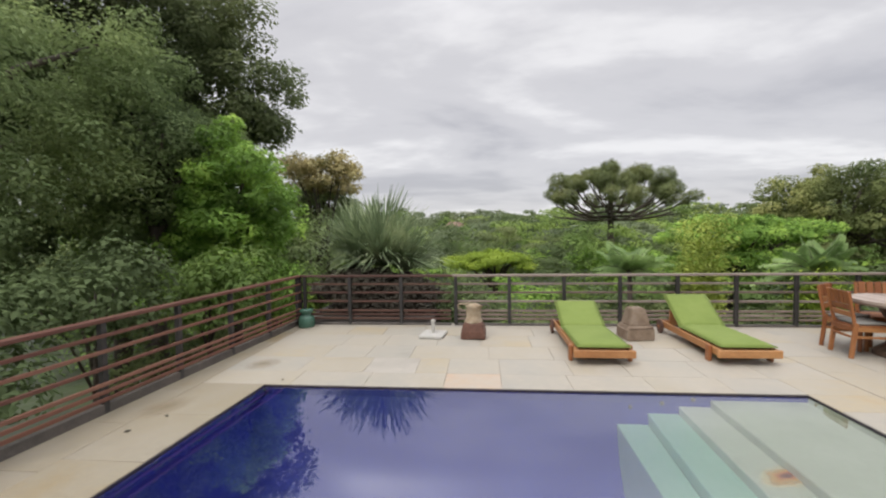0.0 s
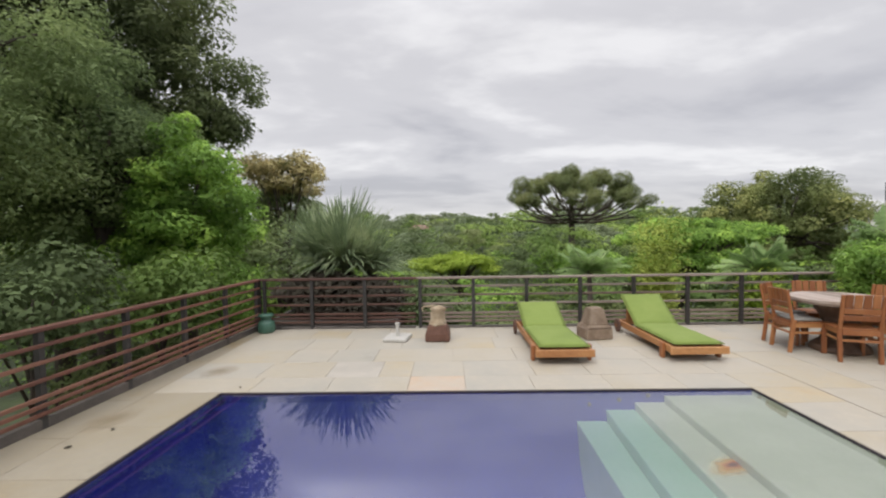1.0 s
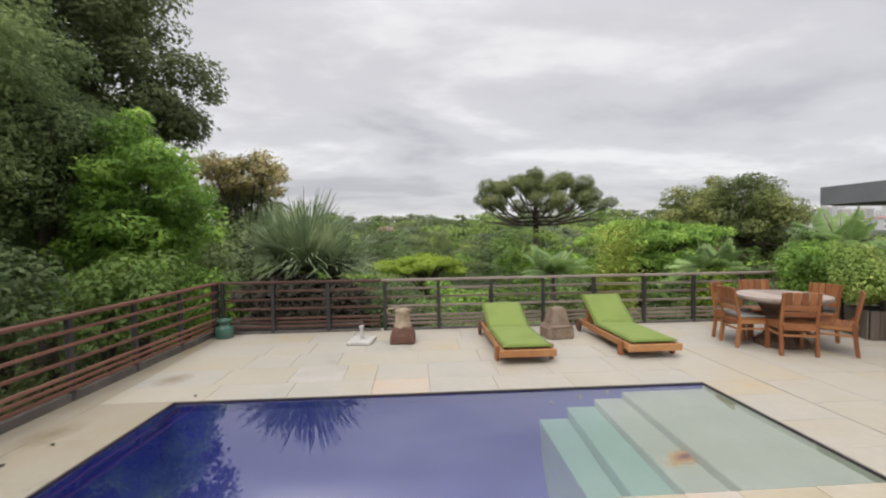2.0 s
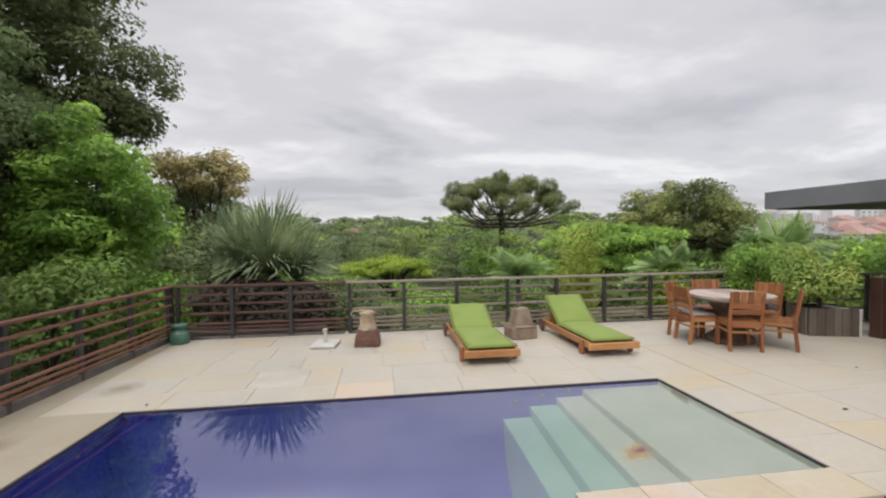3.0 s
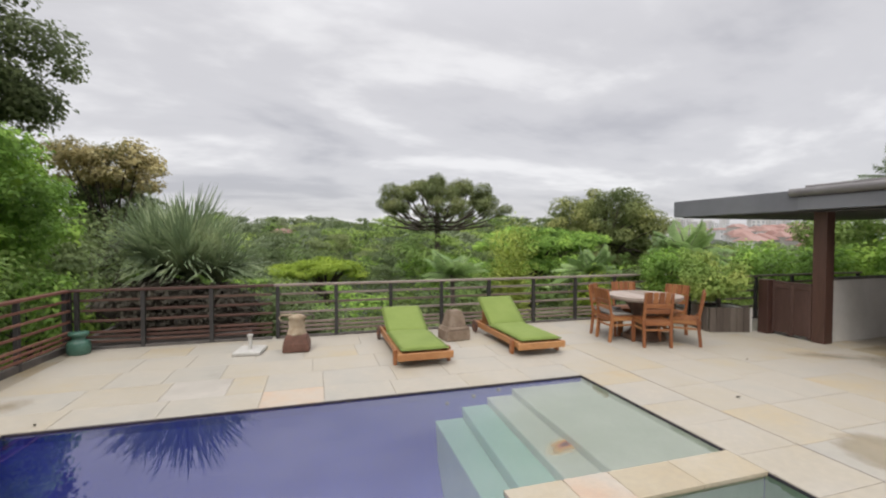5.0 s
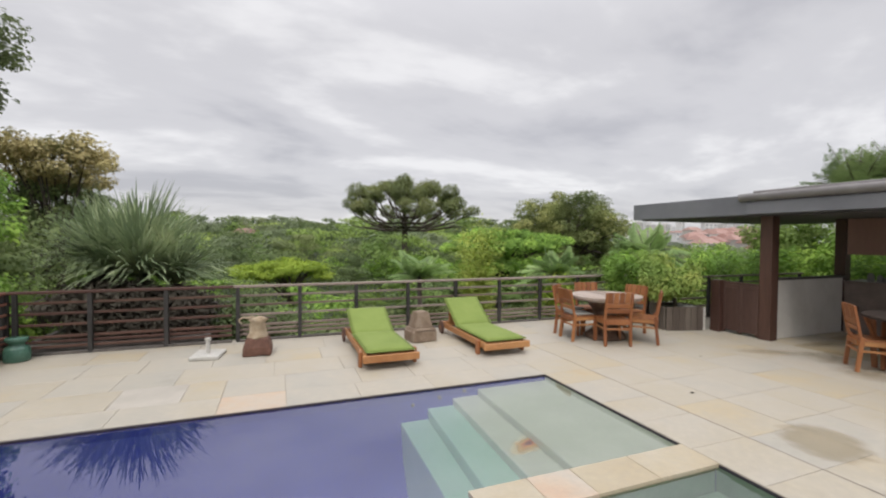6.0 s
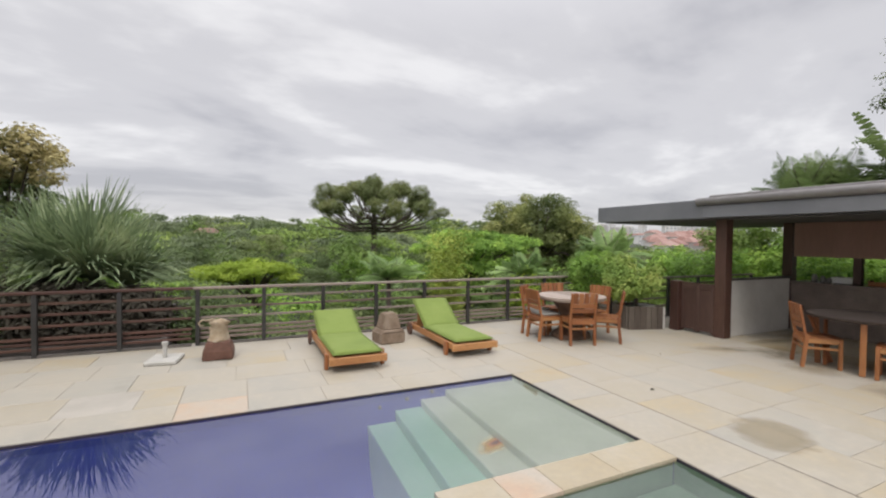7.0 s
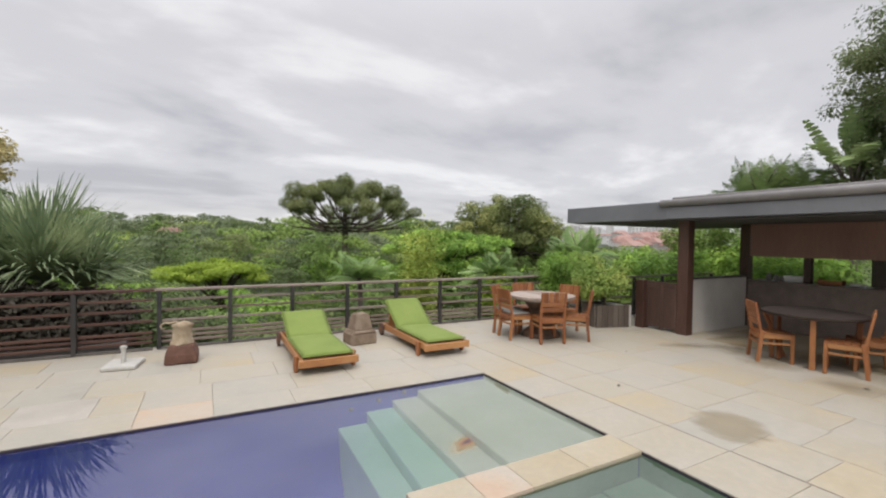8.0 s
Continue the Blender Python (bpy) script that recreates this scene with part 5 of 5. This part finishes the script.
fan_palm((15.7, 11.8, land(15.7, 11.8)), 1.15, 34, 1.75, "feathery palm below the terrace", 111, wide=0.022)
fan_palm((14.4, 15.8, land(14.4, 15.8)), 0.1, 28, 1.8, "young palm in the garden below", 112, wide=0.02)
fan_palm((9.0, 19.0, land(9, 19)), -0.2, 28, 2.1, "feathery palm among the trees", 113, wide=0.02)
fan_palm((17.9, 6.5, land(17.9, 6.5)), 3.0, 46, 1.9, "tall feathery palm behind the pavilion", 114, LEAF_FROND, wide=0.008)
fan_palm((18.7, 6.0, land(18.7, 6.0)), 3.2, 46, 1.9, "tall feathery palm behind the pavilion", 115, LEAF_FROND, wide=0.008)


def banana(base, top, label, seed):
    """A clump of long leaf stalks, each with a broad upright paddle, split and ragged at its edges."""
    r = thing("banana_plant", pose(*base), label, "plant")
    rng = np.random.default_rng(seed)
    hz = top - base[2]
    bm = bmesh.new()
    tube(bm, [(0, 0, -0.2), (0, 0, hz * 0.6), (0.05, 0, hz)], [0.2, 0.16, 0.12], 9)
    co = []
    for k in range(20):
        a, el = k * 2.4, rng.uniform(0.75, 1.5)
        g = rng.uniform(1.7, 3.0)
        d = np.array([math.cos(a) * math.cos(el), math.sin(a) * math.cos(el), math.sin(el)])
        s = np.array([-math.sin(a), math.cos(a), 0.0])
        bend = rng.uniform(0.3, 1.3)

        def along(t):
            return d * g * t + np.array([0, 0, hz - bend * g * max(0.0, t - 0.35) ** 2 * (0.4 + math.cos(el))])

        tube(bm, [tuple(along(t)) for t in (0.0, 0.2, 0.42)], [0.05, 0.035, 0.022], 5)
        steps = np.linspace(0.40, 1.0, 19)
        for t0, t1 in zip(steps, steps[1:]):
            torn = rng.uniform(0.0, 0.35)
            for sg in (-1, 1):
                w0 = 0.28 * math.sin(math.pi * (0.06 + 0.90 * (t0 - 0.40) / 0.6)) ** 0.6
                w1 = 0.28 * math.sin(math.pi * (0.06 + 0.90 * (t1 - 0.40) / 0.6)) ** 0.6
                p0, p1 = along(t0), along(t1)
                mid = (p1 - p0) * torn
                lift = np.array([0, 0, rng.uniform(-0.06, 0.05)])
                co += [p0, p1, p1 - mid * 0.3 + sg * s * w1 + lift, p0 + mid * 0.3 + sg * s * w0 + lift]
    part("stem", bm, BARK, r, "", True)
    c = new("leaves", quads_mesh("leaves", np.array(co), LEAF_FROND))
    c.parent = r


banana((18.6, 4.45, land(18.6, 4.45)), 3.2, "tall banana plant with broad torn leaves behind the pavilion", 121)
banana((18.9, 5.35, land(18.9, 5.35)), 1.5, "banana plant with broad leaves behind the pavilion", 122)
tree("tree", (18.9, 3.6, land(18.9, 3.6)), crown_clumps(R, (19.6, 3.5, 5.4), 1.8, 1.75, 3.7, 110, 0.4, 0.75, 0.6), 1100, 0.10, LEAF_TALL, "tall dark tree behind the pavilion", 123, girth=0.24, limbs=16, shell=0.3)
for k, (x, y, z, rr) in enumerate(((16.2, 8.3, 0.75, 1.5), (19.2, 8.7, 1.6, 1.5), (16.6, 5.4, 0.9, 1.3), (17.2, 1.2, 0.9, 1.5), (15.2, 9.8, -0.7, 1.2), (13.2, 10.5, -0.5, 1.4), (20.5, 8.0, 1.3, 1.8))):
    tree("shrub", (x, y, land(x, y)), crown_clumps(R, (x, y, z), rr, rr, rr * 0.65, 20, 0.4, 0.7, 0.75), 900, 0.14, (LEAF_BRIGHT, LEAF_MID, LEAF_LIME)[k % 3] if k != 2 else LEAF_BRIGHT, "tall leafy shrub growing beyond the pavilion", 130 + k, girth=0.07, limbs=8)


# ---- woods of the valley and the far hills ----
def canopy_top(d):
    """Height of the tree tops at a distance: level with the terrace nearby, up the hillside far off."""
    pts = ((8, -0.9), (14, -1.5), (25, -1.1), (40, -0.6), (60, 0.2), (90, 1.6), (130, 4.0), (170, 7.4), (210, 9.4), (340, 10.5))
    for (a, p), (b, q) in zip(pts, pts[1:]):
        if d < b:
            return p + (q - p) * max(0, d - a) / (b - a)
    return pts[-1][1]


def woods(name, label, seed, count, rmin, rmax, cr, size, per, leaf, spread=1.2, layers=10):
    rng = np.random.default_rng(seed)
    allc = []
    for _ in range(count):
        d = math.sqrt(rng.uniform(rmin ** 2, rmax ** 2))
        a = rng.uniform(radians(-50), radians(86))
        x, y = 3 + d * math.sin(a), 2 + d * math.cos(a)
        w = cr * rng.uniform(0.6, 1.35)
        if -3 < x < 17.5 and y < 8.6 + w:
            continue
        if 95 < d < 156 and abs(math.degrees(a) + 3.9) < 2.2:
            continue
        gap = town_gap(math.degrees(a))
        if gap > 0.4 and d > 190:
            continue
        z = canopy_top(d) * (1 - gap) + gap * min(canopy_top(d), -0.8) + spread * (1 - 0.6 * gap) * rng.normal(0, 0.6) - w * 0.45
        for _ in range(layers):
            v = rng.normal(0, 1, 3)
            v /= np.linalg.norm(v)
            allc.append((x + v[0] * w * 0.9, y + v[1] * w * 0.9, z + v[2] * w * 0.4, w * rng.uniform(0.3, 0.52), rng.uniform(0.24, 0.42)))
        allc.append((x, y, z - w * 0.7, w * 0.8, 0.9))
    ob = new(name, quads_mesh(name, clump_leaves(rng, allc, per, size, 0.6, 0.65, 0.2), leaf))
    tagged(ob, label, "woods", kind="stuff")


woods("slope_shrubs", "low green shrubs on the slope under the railing", 206, 60, 8, 16, 1.0, 0.13, 480, LEAF_SHADE, 0.35)
woods("slope_grass", "yellowish green undergrowth on the slope", 207, 44, 9, 19, 1.1, 0.14, 420, LEAF_GOLD, 0.3)
woods("woods_near", "green tree tops on the slope below the terrace", 201, 30, 15, 34, 1.9, 0.20, 260, LEAF_MID, 0.7)
woods("woods_near", "deep green tree tops on the slope below the terrace", 208, 16, 17, 36, 2.0, 0.20, 260, LEAF_SHADE, 0.8)
woods("woods_bright", "lighter green spreading trees in the valley", 205, 30, 22, 60, 2.8, 0.26, 130, LEAF_BRIGHT, 1.2)
for k, (tone, label) in enumerate(((LEAF_MID, "dense green tree canopy filling the valley"), (LEAF_SHADE, "dark green trees in the valley"), (LEAF_GOLD, "yellow-green flat-topped trees in the valley"))):
    woods("woods_middle", label, 220 + k, (44, 40, 24)[k], 34, 82, 4.0, 0.30, 80, tone, 2.2)
for k, (tone, label) in enumerate(((LEAF_FAR, "distant wooded hillside"), (LEAF_SHADE, "dark trees on the distant hillside"), (LEAF_MID, "green trees on the distant hillside"))):
    woods("woods_far", label, 230 + k, (110, 110, 80)[k], 75, 190, 5.4, 0.8, 12, tone, 3.0)
woods("woods_horizon", "wooded hilltops on the skyline", 204, 240, 185, 330, 6.0, 1.4, 5, LEAF_SHADE, 4.0)


# ---- far houses and towers ----
def house(x, y, w, d, h, floors, cols, roof, label, seed):
    z = land(x, y)
    r = thing("house" if roof else "tower_block", pose(x, y, z, 0, 0, random.Random(seed).uniform(-25, 25)), label, "building")
    part("wall", box(-w / 2, -d / 2, -2, w / 2, d / 2, h), CITY_WALL, r)
    if roof:
        bm = bmesh.new()
        lo = [bm.verts.new(c) for c in ((-w * 0.54, -d * 0.56, h), (w * 0.54, -d * 0.56, h), (w * 0.54, d * 0.56, h), (-w * 0.54, d * 0.56, h))]
        hi = [bm.verts.new(c) for c in ((-w * 0.36, 0, h + d * 0.28), (w * 0.36, 0, h + d * 0.28))]
        for f in ((lo[0], lo[1], hi[1], hi[0]), (lo[1], lo[2], hi[1]), (lo[2], lo[3], hi[0], hi[1]), (lo[3], lo[0], hi[0]), lo[::-1]):
            bm.faces.new(f)
        part("roof", bm, CITY_ROOF, r, "terracotta tiled roof")
    else:
        part("roof", box(-w * 0.3, -d * 0.3, h, w * 0.3, d * 0.3, h + 3), CITY_WALL, r)
    bm0 = box(-w / cols * 0.28, -0.06, -h / floors * 0.27, w / cols * 0.28, 0.06, h / floors * 0.27)
    me = finish(bm0, "window", CITY_GLASS)
    for i in range(cols):
        for j in range(floors):
            o = new("window", me)
            o.parent = r
            o.location = (-w / 2 + (i + 0.5) * w / cols, -d / 2, (j + 0.55) * h / floors)


rc = random.Random(5)
house(-7.6, 156, 6, 5, 8.6, 3, 3, True, "white hillside house with terracotta roof among trees", 1)
for k in range(26):
    a = radians(rc.uniform(44, 62))
    d = rc.uniform(520, 800)
    house(3 + d * math.sin(a), 2 + d * math.cos(a), rc.uniform(12, 24), rc.uniform(9, 13), rc.uniform(5, 12), 2, 4, rc.random() < 0.7, "pale town house on the far slope", k)
for k in range(34):
    d = 290 + 9 * k + rc.uniform(-8, 8)
    a = radians(rc.uniform(50.5, 58.5))
    x, y = 3 + d * math.sin(a), 2 + d * math.cos(a)
    house(x, y, rc.uniform(9, 17), rc.uniform(9, 15), max(5, -1.5 + (d - 290) * 0.05 + rc.uniform(-1, 1) - land(x, y)), 3, 4, True, "town house with a red tiled roof on the far slope", 100 + k)
for k in range(40):
    a = radians(rc.uniform(40, 66))
    d = rc.uniform(1150, 1700)
    house(3 + d * math.sin(a), 2 + d * math.cos(a), rc.uniform(16, 30), rc.uniform(14, 20), rc.uniform(22, 52), 7, 3, False, "pale distant apartment tower", 40 + k)


# ---- paving slabs ----
def slab_mesh(w, d, seed):
    rng = random.Random(seed)
    bm = bmesh.new()
    b = 0.002
    lo = [bm.verts.new((sx * w / 2, sy * d / 2, -0.034)) for sx, sy in ((-1, -1), (1, -1), (1, 1), (-1, 1))]
    mi = [bm.verts.new((sx * w / 2, sy * d / 2, -b)) for sx, sy in ((-1, -1), (1, -1), (1, 1), (-1, 1))]
    hi = [bm.verts.new((sx * (w / 2 - b), sy * (d / 2 - b), rng.uniform(-0.0015, 0.0015))) for sx, sy in ((-1, -1), (1, -1), (1, 1), (-1, 1))]
    for a, c in ((lo, mi), (mi, hi)):
        for k in range(4):
            bm.faces.new((a[k], a[(k + 1) % 4], c[(k + 1) % 4], c[k]))
    bm.faces.new(hi)
    return finish(bm, "slab", STONE)


made = [0]


def slab(x0, y0, x1, y1, stone=None):
    made[0] += 1
    g = 0.0022
    o = new("slab", slab_mesh(x1 - x0 - 2 * g, y1 - y0 - 2 * g, made[0]))
    if stone:
        o.data.materials[0] = stone
    o.parent = pavement
    o.location = ((x0 + x1) / 2, (y0 + y1) / 2, 0)
    return o


def cuts(a, b, lo, hi, rng):
    out = [a]
    while b - out[-1] > hi + lo:
        out.append(out[-1] + rng.uniform(lo, hi))
    if b - out[-1] > hi:
        out.append((out[-1] + b) / 2)
    out.append(b)
    return out


rp = random.Random(12)
# coping rows round the pool
xs = [-0.80, 0.28, 1.15, 2.08, 2.74, 3.52, 4.40, 5.22, 5.91, 6.58]
for a, b in zip(xs, xs[1:]):
    slab(a, 4.0, b, 4.48, STONE_ORANGE if a == 2.08 else None)
right_cuts = [4.0, 3.57, 2.94, 2.42, 1.86, 1.27, 0.70, 0.05, -0.6, -1.3, -2.0]
for a, b in zip(right_cuts, right_cuts[1:]):
    slab(5.91, b, 6.574, a)
ys = cuts(-2.0, 4.0, 0.7, 1.1, rp)
for a, b in zip(ys, ys[1:]):
    o = slab(-0.80, a, 0.0, b, STONE_STAIN_SHADE)
    for v in o.data.vertices:
        if v.co.x > 0:
            v.co.x += west(v.co.y + o.location.y)
ys = cuts(-2.0, 7.2, 0.6, 1.0, rp)
for a, b in zip(ys, ys[1:]):
    o = slab(-1.66, a, -0.80, b, STONE_STAIN_SHADE)
    for v in o.data.vertices:
        if v.co.x < 0:
            v.co.x += rail_line(v.co.y + o.location.y) + 1.66
# rows between pool and far railing
for y0, y1 in ((4.48, 5.10), (5.10, 5.74), (5.74, 6.40), (6.40, 7.02), (7.02, 7.38)):
    xs = cuts(-0.80, 6.58, 0.6, 1.15, rp)
    if y0 == 4.48:
        xs = [-0.80, 0.16, 1.02, 1.68, 2.08, 2.74, 3.62, 4.30, 5.16, 5.85, 6.58]
    for a, b in zip(xs, xs[1:]):
        slab(a, y0, b, y1, STONE_GREY if y0 == 4.48 and a == 1.02 else None)
# courses of the wide terrace
x = 6.58
while x < 13.4:
    x1 = 7.24 if x == 6.58 else x + rp.choice((0.62, 0.66, 0.70, 0.85))
    ys = cuts(-2.0, 7.38, 0.62, 1.05, rp)
    if x == 6.58:
        ys = [-2.0, -1.25, -0.6, 0.05, 0.74, 1.27, 1.84, 2.6, 3.3, 3.95, 4.75, 5.4, 6.1, 6.8, 7.38]
    # beyond x 10.3 brown stain and the roof's shade share one darker colour
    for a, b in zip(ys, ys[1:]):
        slab(x + 0.006 if x == 6.58 else x, a, x1, b, STONE_STAIN_SHADE if x > 10.3 and b < 4.6 else STONE_TAN if x == 6.58 and a == 0.05 else None)
    x = x1
# the spa's curb
xs = [SPA_X - 0.015, 4.36, 4.74, 5.30, 5.91]
for a, b in zip(xs, xs[1:]):
    slab(a, CURB0 - 0.01, b, CURB1 + 0.01, STONE_ORANGE if a == 4.36 else STONE_TAN)
for a, b in ((0.95, CURB0 - 0.01), (0.3, 0.95), (POOL_N, 0.3)):
    slab(SPA_X - 0.015, a, SPA_X + 0.32, b)
part("open_joint", box(6.572, -2.0, -0.012, 6.588, 7.38, -0.004), CONCRETE, pavement, "dark dirty joint")
# the near bank
xs = cuts(-0.22, 5.91, 0.7, 1.1, rp)
for a, b in zip(xs, xs[1:]):
    for y0, y1 in ((-1.1, POOL_N), (-2.0, -1.1)):
        slab(a, y0, b, y1)


# the part of the terrace behind the walk and under the far end of the roof
def paving_rest():
    bm = bmesh.new()
    rr = random.Random(77)
    for x0, x1, y0, y1 in ((-1.3, 13.4, -6.9, -2.0), (x, 15.45, -2.0, 7.38)):
        cx = cuts(x0, x1, 0.62, 0.85, rr)
        for a, b in zip(cx, cx[1:]):
            cy = cuts(y0, y1, 0.62, 1.05, rr)
            for c, d in zip(cy, cy[1:]):
                vs = [bm.verts.new(p) for p in ((a + 0.003, c + 0.003, 0), (b - 0.003, c + 0.003, 0), (b - 0.003, d - 0.003, 0), (a + 0.003, d - 0.003, 0))]
                lo = [bm.verts.new((v.co.x, v.co.y, -0.034)) for v in vs]
                bm.faces.new(vs)
                for k in range(4):
                    bm.faces.new((lo[k], lo[(k + 1) % 4], vs[(k + 1) % 4], vs[k]))
    o = part("slabs_beyond", bm, STONE, pavement)
    tagged(o, kind="stuff")


paving_rest()
